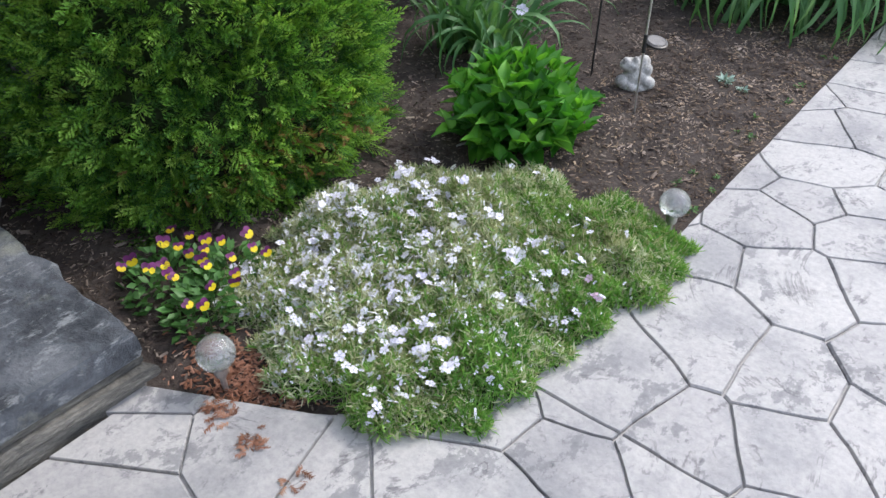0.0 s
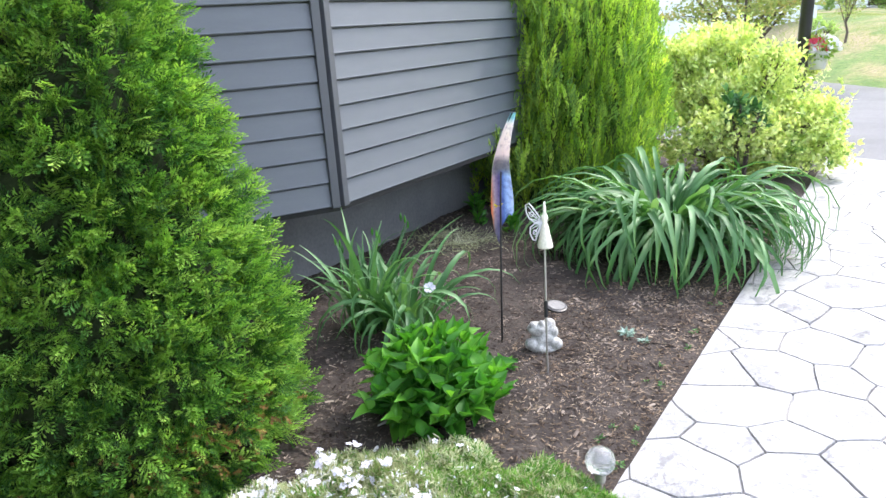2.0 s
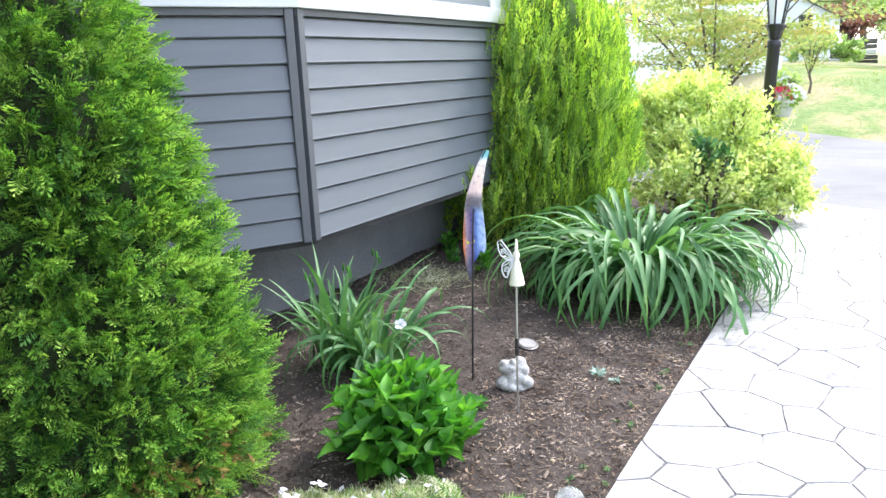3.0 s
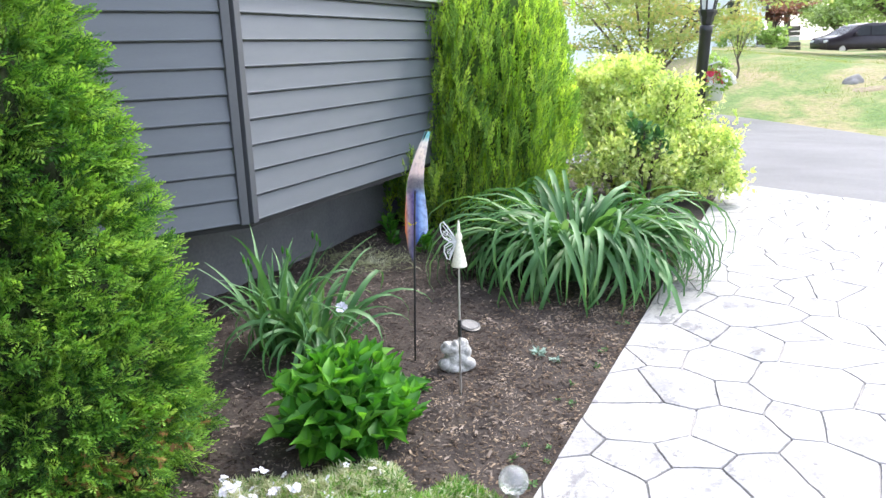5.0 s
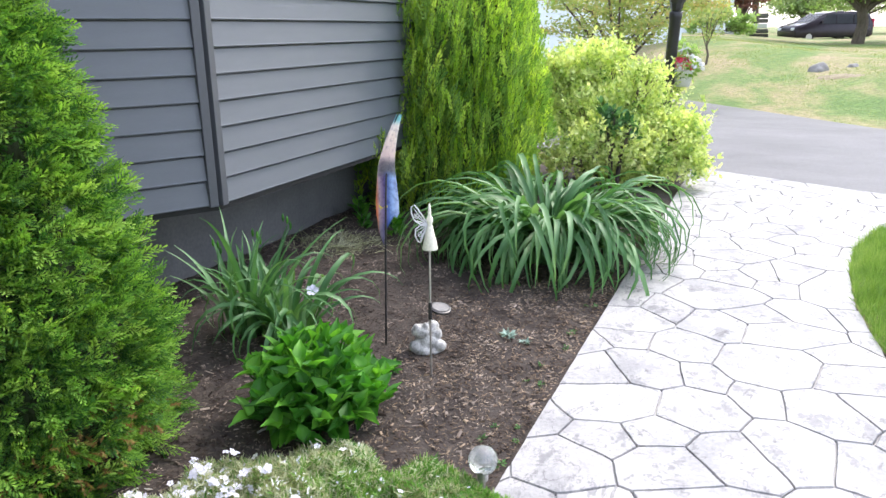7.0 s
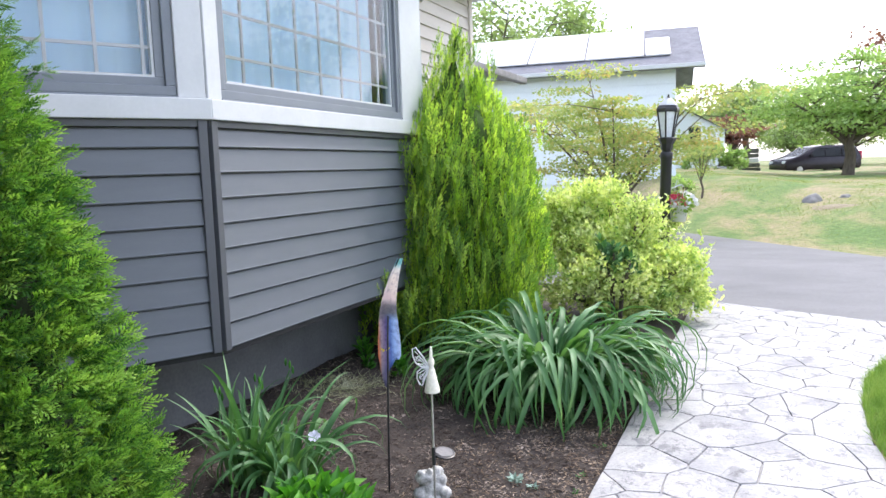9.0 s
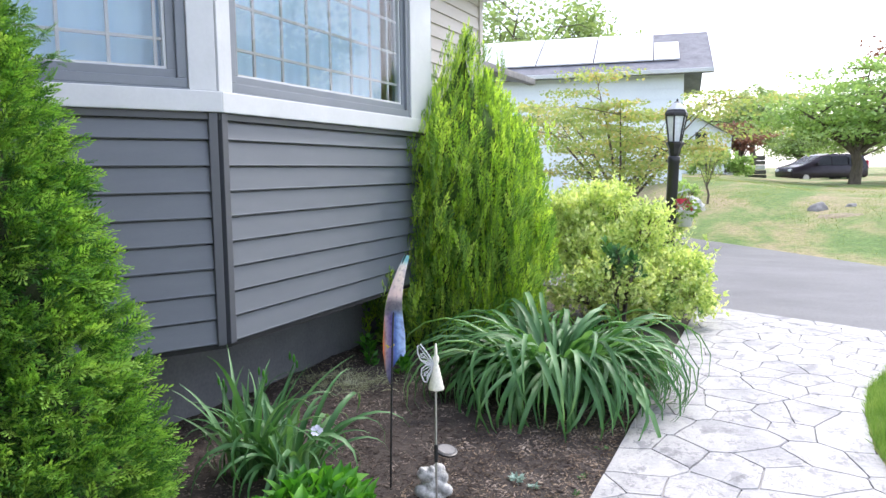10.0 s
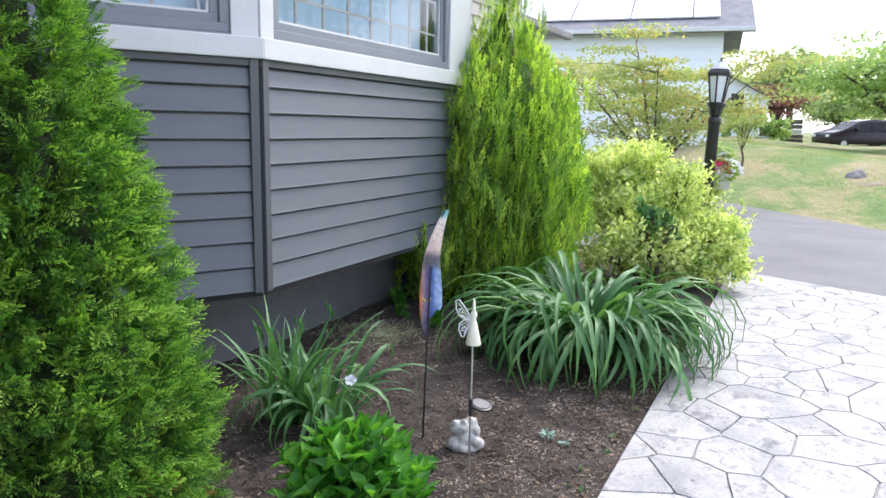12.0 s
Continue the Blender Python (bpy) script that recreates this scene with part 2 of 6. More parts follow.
M["sedum"] = leafy("sedum_rosettes", (0.15, 0.24, 0.2), (0.25, 0.36, 0.3), (0.36, 0.46, 0.4), 0.7, 0.1)
M["red_flower"] = leafy("red_petals", (0.4, 0.02, 0.06), (0.55, 0.05, 0.12), (0.6, 0.15, 0.2), 0.6, 0.2)
M["neighbour_wall"] = plain("white_clapboard", (0.76, 0.81, 0.88), (0.8, 0.85, 0.91), 0.7, 1, 20, 0.001, grain=0.05)
M["shingle"] = plain("grey_shingles", (0.16, 0.16, 0.18), (0.25, 0.25, 0.27), 0.9, 2, 14, 0.01)
# The pale base colour paints the sky's reflection onto the roof panels.
M["panel"] = plain("sky_sheen_solar_glass", (0.6, 0.6, 0.62), (0.66, 0.66, 0.68), 0.4, 1, 5, 0.0005, grain=0.05)
M["car_paint"] = plain("dark_plum_car_paint", (0.02, 0.016, 0.022), (0.03, 0.024, 0.032), 0.25, 3, 60, 0.0002, 0.3)
M["car_glass"] = plain("tinted_glass", (0.03, 0.035, 0.04), (0.04, 0.045, 0.05), 0.08, 3, 60, 0.0001)
M["rubber"] = plain("tyre_rubber", (0.015, 0.015, 0.015), (0.025, 0.025, 0.025), 0.9, 6, 60)
M["maple"] = leafy("young_maple_leaves", (0.22, 0.3, 0.11), (0.36, 0.43, 0.19), (0.6, 0.42, 0.25), 0.6, 0.5, 1.2)
M["tree"] = leafy("tree_leaves", (0.2, 0.27, 0.14), (0.3, 0.39, 0.2), (0.44, 0.53, 0.3), 0.6, 0.45, 0.6)
M["tree_bright"] = leafy("bright_tree_leaves", (0.22, 0.34, 0.14), (0.33, 0.47, 0.2), (0.48, 0.6, 0.3), 0.6, 0.45, 0.6)
M["tree_red"] = leafy("purple_tree_leaves", (0.16, 0.07, 0.07), (0.26, 0.12, 0.11), (0.36, 0.2, 0.17), 0.6, 0.35, 0.6)


def pane_material():
    """Window glass: mostly clear, with a mirror reflection that grows at grazing angles."""
    m, n, l, b = material("window_glass")
    tr = n.new("ShaderNodeBsdfTransparent")
    gl = n.new("ShaderNodeBsdfGlossy")
    gl.inputs["Roughness"].default_value = 0.015
    fz = n.new("ShaderNodeFresnel")
    fz.inputs["IOR"].default_value = 1.6
    mx = n.new("ShaderNodeMixShader")
    l.new(fz.outputs[0], mx.inputs[0])
    l.new(tr.outputs[0], mx.inputs[1])
    l.new(gl.outputs[0], mx.inputs[2])
    l.new(mx.outputs[0], n["Material Output"].inputs["Surface"])
    return m


M["pane"] = pane_material()


def crackle():
    m, n, l, b = material("crackle_glass")
    b.inputs["Base Color"].default_value = (0.93, 0.95, 0.95, 1)
    b.inputs["Transmission Weight"].default_value = 0.9
    b.inputs["Roughness"].default_value, b.inputs["IOR"].default_value = 0.06, 1.45
    tc = n.new("ShaderNodeTexCoord")
    v = n.new("ShaderNodeTexVoronoi")
    v.feature = "DISTANCE_TO_EDGE"
    v.inputs["Scale"].default_value = 60
    l.new(tc.outputs["Object"], v.inputs["Vector"])
    bump(n, l, b, v.outputs["Distance"], 0.9, 0.004)
    return m


M["crackle"] = crackle()

# ---------------------------------------------------------------- building helpers
rng = np.random.default_rng(7)


def link_mesh(name, me, mat, parent=None, label=""):
    for mm in mat if isinstance(mat, (list, tuple)) else (mat,):
        me.materials.append(mm)
    ob = new(name, me)
    if parent is not None:
        ob.parent = parent
    if label:
        ob["label"] = label
    return ob


def part(name, bm, mat, parent=None, label="", smooth=False):
    me = bpy.data.meshes.new(name)
    bmesh.ops.recalc_face_normals(bm, faces=bm.faces[:])
    bm.to_mesh(me)
    bm.free()
    if smooth:
        me.polygons.foreach_set("use_smooth", np.ones(len(me.polygons), bool))
    return link_mesh(name, me, mat, parent, label)


def fast_mesh(name, V, F, smooth=False):
    """A mesh from arrays of vertices and of faces with equal corner counts."""
    V, F = np.asarray(V, np.float32), np.asarray(F, np.int32)
    me = bpy.data.meshes.new(name)
    me.vertices.add(len(V))
    me.vertices.foreach_set("co", V.ravel())
    me.loops.add(F.size)
    me.loops.foreach_set("vertex_index", F.ravel())
    me.polygons.add(len(F))
    me.polygons.foreach_set("loop_start", np.arange(0, F.size, F.shape[1], dtype=np.int32))
    me.polygons.foreach_set("loop_total", np.full(len(F), F.shape[1], np.int32))
    if smooth:
        me.polygons.foreach_set("use_smooth", np.ones(len(F), bool))
    me.update(calc_edges=True)
    return me


def scatter(V, F, R, P):
    """The template (V, F), turned and scaled by R (n, 3, 3) and set at P (n, 3)."""
    V, F = np.asarray(V, float), np.asarray(F, int)
    VV = np.einsum("nij,tj->nti", R, V) + P[:, None, :]
    FF = F[None] + (np.arange(len(P)) * len(V))[:, None, None]
    return VV.reshape(-1, 3), FF.reshape(-1, F.shape[1])


def unit(a):
    return a / np.maximum(np.linalg.norm(a, axis=-1, keepdims=True), 1e-9)


def turns(along, normal, size, width=None):
    """Turns that lay a template's z along `along` and its y towards `normal`."""
    z = unit(along)
    x = unit(np.cross(normal, z))
    y = np.cross(z, x)
    w = size if width is None else width
    return np.stack([x * w[:, None], y * size[:, None], z * size[:, None]], -1)


def box(bm, x0, x1, y0, y1, z0, z1, bevel=0.0):
    vs = [bm.verts.new(c) for c in ((x0, y0, z0), (x1, y0, z0), (x1, y1, z0), (x0, y1, z0), (x0, y0, z1), (x1, y0, z1), (x1, y1, z1), (x0, y1, z1))]
    fs = [bm.faces.new([vs[i] for i in f]) for f in ((0, 3, 2, 1), (4, 5, 6, 7), (0, 1, 5, 4), (1, 2, 6, 5), (2, 3, 7, 6), (3, 0, 4, 7))]
    if bevel:
        es = list({e for f in fs for e in f.edges})
        bmesh.ops.bevel(bm, geom=es, offset=bevel, segments=2, affect="EDGES", profile=0.6)
    return vs


def tube(bm, points, radii, sides=8, cap=True):
    """A tapered tube along points."""
    pts = [Vector(p) for p in points]
    rings = []
    for i, p in enumerate(pts):
        d = (pts[min(i + 1, len(pts) - 1)] - pts[max(i - 1, 0)]).normalized()
        a = d.orthogonal().normalized() if i == 0 else (rings_a - d * rings_a.dot(d)).normalized()
        rings_a = a
        b = d.cross(a)
        r = radii[i]
        rings.append([bm.verts.new(p + (a * math.cos(t) + b * math.sin(t)) * r) for t in (2 * math.pi * k / sides for k in range(sides))])
    for r0, r1 in zip(rings, rings[1:]):
        for k in range(sides):
            bm.faces.new((r0[k], r0[(k + 1) % sides], r1[(k + 1) % sides], r1[k]))
    if cap:
        bm.faces.new(rings[0][::-1])
        bm.faces.new(rings[-1])


def lathe(bm, profile, sides=24, at=(0, 0, 0), spin=0.0):
    """A surface of turning from (radius, height) pairs."""
    rings = []
    for r, z in profile:
        rings.append([bm.verts.new((at[0] + r * math.cos(spin + 2 * math.pi * k / sides), at[1] + r * math.sin(spin + 2 * math.pi * k / sides), at[2] + z)) for k in range(sides)])
    for r0, r1 in zip(rings, rings[1:]):
        for k in range(sides):
            bm.faces.new((r0[k], r0[(k + 1) % sides], r1[(k + 1) % sides], r1[k]))
    bm.faces.new(rings[0][::-1])
    bm.faces.new(rings[-1])


def empty(name, at=(0, 0, 0)):
    ob = new(name)
    ob.location = at
    ob.empty_display_size = 0.1
    return ob


def prism(bm, poly, z0, z1):
    """A flat-topped solid over a polygon of (x, y)."""
    lo = [bm.verts.new((x, y, z0)) for x, y in poly]
    hi = [bm.verts.new((x, y, z1)) for x, y in poly]
    bm.faces.new(lo[::-1])
    bm.faces.new(hi)
    for k in range(len(poly)):
        j = (k + 1) % len(poly)
        bm.faces.new((lo[k], lo[j], hi[j], hi[k]))


# ---------------------------------------------------------------- ground
FAR_EDGE, FAR_N = np.array([1.06, 12.67]), np.array([0.78, 0.625])


def ground_height(x, y):
    """Level by the house; past the driveway a bank rises, higher to the west."""
    s = (x - FAR_EDGE[0]) * FAR_N[0] + (y - FAR_EDGE[1]) * FAR_N[1]
    k = np.clip(s / 7.0, 0, 1)
    top = np.interp(x, [0.0, 4.0], [1.1, 0.72])
    return -0.07 + k * k * (3 - 2 * k) * top * (np.asarray(y) > 4)


gx = np.concatenate([[-400, -200, -100, -60], np.linspace(-35, 35, 90), [60, 100, 200, 400]])
gy = np.concatenate([[-400, -150, -60, -25], np.linspace(-10, 70, 100), [90, 130, 200, 400, 900]])
GX, GY = np.meshgrid(gx, gy, indexing="ij")
GZ = ground_height(GX, GY) + 0.02 * np.sin(GX * 1.3) * np.sin(GY * 0.9) * (GY > 14)
ids = np.arange(GX.size).reshape(GX.shape)
gf = np.stack([ids[:-1, :-1], ids[1:, :-1], ids[1:, 1:], ids[:-1, 1:]], -1).reshape(-1, 4)
ground = tagged(link_mesh("ground", fast_mesh("ground", np.stack([GX, GY, GZ], -1).reshape(-1, 3), gf, True), M["grass_ground"]), "sunlit green and straw-coloured lawn rising beyond the driveway", "lawn", kind="structure")

# planting bed outline, walkway, lawn edge
BED = [(1.8, 5.0), (1.8, -1.45), (1.77, -1.72), (1.66, -2.0), (1.42, -2.17), (1.08, -2.35), (0.6, -2.38), (0.2, -2.3), (-0.6, -2.6), (-0.6, 5.6)]
ISLAND = [(4.6, 3.9), (3.7, 3.45), (3.24, 2.9), (3.05, 2.35), (2.985, 1.8), (2.97, 1.25), (3.02, 0.72), (3.2, 0.0), (3.5, -1.0), (3.7, -2.5), (3.8, -5.0), (9, -5), (9, 2)]
DRIVE_A, DRIVE_B = (1.77, 5.03), (3.33, 4.30)

nx, ny = 60, 150
bx = np.linspace(-0.58, 1.8, nx)
by = np.linspace(-2.5, 5.0, ny)
BX, BY = np.meshgrid(bx, by, indexing="ij")


def bed_right(y):
    """The bed's edge along the walkway, which bends round to the stone steps."""
    return np.interp(y, [-2.35, -2.17, -2.0, -1.72, -1.45, 5], [1.08, 1.42, 1.66, 1.77, 1.8, 1.8])


BX = -0.58 + (BX + 0.58) * ((bed_right(BY) + 0.58) / 2.38)


def bed_height(x, y):
    x, y = np.asarray(x, float), np.asarray(y, float)
    d = np.clip((bed_right(y) - x) / 0.35, 0, 1)
    return -0.022 + 0.035 * d + 0.008 * np.sin(x * 9 + y * 4) * np.sin(y * 7 - x * 3) * d


BZ = bed_height(BX, BY) + rng.normal(0, 0.0035, BX.shape)
ids = np.arange(BX.size).reshape(BX.shape)
bf = np.stack([ids[:-1, :-1], ids[1:, :-1], ids[1:, 1:], ids[:-1, 1:]], -1).reshape(-1, 4)
bed = tagged(link_mesh("mulch_bed", fast_mesh("mulch_bed", np.stack([BX, BY, BZ], -1).reshape(-1, 3), bf), M["mulch"]), "dark brown mulched planting bed along the house", "mulch bed", kind="structure")

bm = bmesh.new()
walk_outline = [(1.8, 5.02), (1.8, -1.45), (1.77, -1.72), (1.66, -2.0), (1.42, -2.17), (1.08, -2.35), (1.08, -5.2), (4.2, -5.2), (3.9, -3.0), (3.7, -1.0), (3.3, 0.0), (3.1, 0.72), (3.06, 1.25), (3.08, 1.8), (3.15, 2.35), (3.4, 2.95), (3.8, 3.5), (4.3, 3.85), (3.33, 4.3)]
prism(bm, walk_outline, -0.1, -0.012)
bmesh.ops.triangulate(bm, faces=bm.faces[:])
walkway = tagged(part("walkway", bm, M["joint"]), "pale grey stamped concrete walkway with a random stone pattern", "walkway", kind="structure")

bm = bmesh.new()
prism(bm, [(-4.5, 7.96), (1.77, 5.03), (3.33, 4.3), (6.0, 3.05), (14, -0.6), (16, 4), (9, 5.6), (3.88, 9.15), (1.06, 12.67), (-4.5, 19.6)], -0.12, -0.022)
bmesh.ops.triangulate(bm, faces=bm.faces[:])
road = tagged(part("driveway", bm, M["asphalt"]), "worn grey asphalt driveway", "driveway", kind="structure")

bm = bmesh.new()
prism(bm, [(x, y) for x, y in ISLAND], -0.08, -0.004)
bmesh.ops.triangulate(bm, faces=bm.faces[:])
island = tagged(part("lawn_island", bm, M["grass_ground"]), "bright green lawn beside the walkway", "lawn", kind="structure")

bm = bmesh.new()
prism(bm, [(x - 0.03, y) for x, y in ISLAND], -0.08, -0.008)
bmesh.ops.triangulate(bm, faces=bm.faces[:])
tagged(part("soil_edge", bm, M["mulch"]), "narrow strip of dark soil where the lawn meets the walkway", "soil", kind="structure")

# ---------------------------------------------------------------- house
COURSE, ZB = 0.1255, 0.552
ZBAND = ZB + 8 * COURSE + 0.129
SIDE = radians(29)


def siding_board(length, h=COURSE):
    """One lapped course: 0 to length along y, face towards +x, leaning out to its lower edge, with a rounded lip over a dark gap."""
    bm = bmesh.new()
    prof = [(-0.006, h - 0.009), (0.0, h - 0.009), (0.0135, 0.011), (0.0155, 0.005), (0.0135, 0.0), (-0.006, 0.0)]
    a = [bm.verts.new((x, 0, z)) for x, z in prof]
    b = [bm.verts.new((x, length, z)) for x, z in prof]
    bm.faces.new(a)
    bm.faces.new(b[::-1])
    for k in range(len(prof)):
        j = (k + 1) % len(prof)
        bm.faces.new((a[k], b[k], b[j], a[j]))
    me = bpy.data.meshes.new("siding_board")
    bmesh.ops.recalc_face_normals(bm, faces=bm.faces[:])
    bm.to_mesh(me)
    bm.free()
    return me


def courses(parent, length, count, mat, z0, last=None):
    me = siding_board(length - 0.05)
    me.materials.append(mat)
    for k in range(count):
        ob = new("siding_board", me)
        ob.parent, ob.location = parent, (0, 0.025, z0 + k * COURSE)
    if last:
        me = siding_board(length - 0.05, last)
        me.materials.append(mat)
        ob = new("siding_board", me)
        ob.parent, ob.location = parent, (0, 0.025, z0 + count * COURSE)


def wall_with_hole(bm, length, z0, z1, hole, thick=0.12):
    """A wall along y, front at x = 0, with one opening (y0, y1, z0, z1)."""
    ya, yb, za, zb = hole
    for y0, y1, u, v in ((0, length, z0, za), (0, length, zb, z1), (0, ya, za, zb), (yb, length, za, zb)):
        box(bm, -thick, -0.022, y0, y1, u, v)


def window_unit(name, parent_face, y0, y1, z0, z1, bars, label):
    """A vinyl picture window: outer frame, stepped sash, glass, a grid between the panes and a drawn curtain."""
    w = empty(name)
    w.parent = None
    w.matrix_world = parent_face
    tagged(w, label, "window", kind="structure")
    for nm, d0, d1, x0, x1 in (("window_frame", 0.0, 0.045, -0.09, 0.012), ("sash", 0.045, 0.085, -0.09, -0.008)):
        bm = bmesh.new()
        a, b, c, d = y0 + d0, y1 - d0, z0 + d0, z1 - d0
        t = d1 - d0
        box(bm, x0, x1, a, b, c, c + t, 0.004)
        box(bm, x0, x1, a, b, d - t, d, 0.004)
        box(bm, x0, x1 - 0.001, a, a + t, c + t, d - t, 0.004)
        box(bm, x0, x1 - 0.001, b - t, b, c + t, d - t, 0.004)
        part(nm, bm, M["frame_grey"], w)
    bm = bmesh.new()
    box(bm, -0.02, 0.026, y0 - 0.0, y1, z0 - 0.022, z0 - 0.001, 0.004)
    part("window_sill", bm, M["frame_grey"], w)
    g0, g1, h0, h1 = y0 + 0.085, y1 - 0.085, z0 + 0.085, z1 - 0.085
    bm = bmesh.new()
    r = 0.012
    box(bm, -0.06, -0.018, g0 - 0.006, g1 + 0.006, h0 - 0.008, h0 + r)
    box(bm, -0.06, -0.018, g0 - 0.006, g1 + 0.006, h1 - r, h1 + 0.008)
    box(bm, -0.06, -0.019, g0 - 0.008, g0 + r, h0, h1)
    box(bm, -0.06, -0.019, g1 - r, g1 + 0.008, h0, h1)
    part("glazing_bead", bm, M["white"], w, "white glazing bead")
    V = [(-0.03, g0, h0), (-0.03, g1, h0), (-0.03, g1, h1), (-0.03, g0, h1)]
    pane = link_mesh("pane", fast_mesh("pane", V, [(0, 1, 2, 3)]), M["pane"], w, "clear glass reflecting the sky")
    pane.visible_shadow = False
    for y in bars:
        bm = bmesh.new()
        box(bm, -0.052, -0.04, y - 0.008, y + 0.008, h0, h1, 0.002)
        part("muntin", bm, M["white"], w)
    for k in range(4):
        z = 2.02 + 0.222 * k
        bm = bmesh.new()
        box(bm, -0.053, -0.041, g0, g1, z - 0.008, z + 0.008, 0.002)
        part("muntin", bm, M["white"], w)
    return w


def curtain(name, face, y0, y1, z0, z1):
    ys = np.linspace(y0, y1, 120)
    xs = -0.14 + 0.003 * np.sin(ys * 62) + 0.003 * np.sin(ys * 23)
    V = np.concatenate([np.stack([xs, ys, np.full_like(ys, z0)], -1), np.stack([xs, ys, np.full_like(ys, z1)], -1)])
    n = len(ys)
    F = np.array([(i, i + 1, n + i + 1, n + i) for i in range(n - 1)])
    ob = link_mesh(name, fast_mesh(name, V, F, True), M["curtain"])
    ob.matrix_world = face
    return tagged(ob, "pale blue window shade drawn behind the glass", "window shade")


BAY_LEN, SIDE_LEN, TOP = 2.45, 1.13, 3.0
ZW0, ZW1 = 1.795, 2.95
front_face = pose(0, 0, 0, 0, 0, 0.5)
left_face = Matrix.Translation((0, 0, 0)) @ Matrix.Rotation(-SIDE, 4, "Z") @ Matrix.Translation((0, -SIDE_LEN, 0))
right_face = front_face @ Matrix.Translation((0, BAY_LEN, 0)) @ Matrix.Rotation(SIDE, 4, "Z")

for nm, face, length, hole, lab in (
    ("wall_bay_front", front_face, BAY_LEN, (0.1, 2.09, ZW0, ZW1), "bay front clad in grey horizontal vinyl siding"),
    ("wall_bay_side", left_face, SIDE_LEN, (0.08, SIDE_LEN - 0.133, ZW0, ZW1), "angled bay side clad in grey horizontal vinyl siding"),
    ("wall_bay_return", right_face, SIDE_LEN, (0.3, 0.9, ZW0, ZW1), "angled bay return clad in grey vinyl siding"),
):
    bm = bmesh.new()
    wall_with_hole(bm, length, ZB + 0.004, TOP, hole)
    wl = tagged(part(nm, bm, M["siding"]), lab, "wall", kind="structure")
    wl.matrix_world = face
    courses(wl, length, 8, M["siding"], ZB, 0.094)
    bm = bmesh.new()
    box(bm, -0.022, 0.045, 0.0, length + 0.02, ZBAND, ZBAND + 0.1, 0.006)
    band = part("sill_band", bm, M["white"], wl, "broad white sill band")
    bm = bmesh.new()
    box(bm, -0.022, 0.02, 0.0, length, ZBAND - 0.034, ZBAND - 0.001, 0.003)
    part("trim_channel", bm, M["post"], wl)
    bm = bmesh.new()
    box(bm, -0.022, 0.025, 0.0, max(hole[0] - 0.002, 0.01), ZBAND + 0.101, TOP, 0.004)
    box(bm, -0.022, 0.025, hole[1] + 0.002, length, ZBAND + 0.101, TOP, 0.004)
    box(bm, -0.022, 0.024, hole[0], hole[1], hole[3], TOP, 0.004)
    part("casing", bm, M["white"], wl, "white corner casing")
    bm = bmesh.new()
    for y0, y1 in ((0.005, 0.048), (length - 0.048, length - 0.005)):
        box(bm, -0.022, 0.03, y0, y1, ZB - 0.006, ZBAND - 0.001, 0.004)
    part("corner_post", bm, M["post"], wl, "dark grey vinyl corner post")
bm = bmesh.new()
prism(bm, [(0.0, 0), (-0.02, BAY_LEN), (-0.6, BAY_LEN + 0.95), (-0.6, -1.0)], ZB - 0.03, ZB + 0.002)
tagged(part("bay_floor", bm, M["dark"]), "underside of the overhanging bay", "bay floor", kind="structure")
bm = bmesh.new()
prism(bm, [(0.25, -0.1), (0.25, BAY_LEN + 0.1), (-0.6, BAY_LEN + 1.3), (-0.6, -1.3)], TOP, TOP + 0.12)
tagged(part("ceiling_bay", bm, M["white"]), "white soffit over the bay", "soffit", kind="structure")
w1 = window_unit("window_1", front_face, 0.1, 2.09, ZW0, ZW1, [0.365 + 0.248 * k for k in range(7)], "grey-framed picture window with white grid")
w2 = window_unit("window_2", left_face, 0.08, SIDE_LEN - 0.133, ZW0, ZW1, [0.26, 0.464, 0.668, 0.872], "grey-framed side window with white grid")
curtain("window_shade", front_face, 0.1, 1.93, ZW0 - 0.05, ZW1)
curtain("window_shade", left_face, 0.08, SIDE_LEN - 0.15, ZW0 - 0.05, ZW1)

# main wall behind the bay, its pale boards and corner trim, foundation, room behind
WX = -0.55
bm = bmesh.new()
box(bm, WX - 0.15, WX, -6, -1.0, 0.5, 3.3)
tagged(part("wall_main_south", bm, M["siding_pale"]), "pale house wall with horizontal siding", "wall", kind="structure")
bm = bmesh.new()
box(bm, WX - 0.15, WX, BAY_LEN + 1.0, 4.84, 0.5, 3.3)
wm = tagged(part("wall_main_north", bm, M["siding_pale"]), "pale beige house wall with horizontal vinyl siding", "wall", kind="structure")
me = siding_board(4.84 - (BAY_LEN + 0.9))
me.materials.append(M["siding_pale"])
for k in range(26):
    ob = new("siding_board", me)
    ob.parent, ob.location = wm, (WX, BAY_LEN + 0.9, 0.54 + k * COURSE)
bm = bmesh.new()
box(bm, WX - 0.02, WX + 0.03, 4.84, 4.93, 0.5, 3.3, 0.004)
part("corner_post", bm, M["siding_pale"], wm)
bm = bmesh.new()
box(bm, WX - 4, WX - 0.15, 4.7, 4.84, -0.1, 3.3)
tagged(part("wall_north", bm, M["siding_pale"]), "pale house end wall", "wall", kind="structure")
bm = bmesh.new()
box(bm, WX - 0.2, WX + 0.03, -6, 4.88, -0.2, 0.52)
tagged(part("foundation", bm, M["foundation"]), "grey painted concrete foundation under the bay", "foundation", kind="structure")
bm = bmesh.new()
box(bm, -4.5, -0.25, -6, 5.2, 3.3, 3.42)
tagged(part("ceiling_house", bm, M["white"]), "white house soffit and ceiling", "ceiling", kind="structure")
bm = bmesh.new()
box(bm, -4.6, -4.5, -6, 5, -0.1, 3.3)
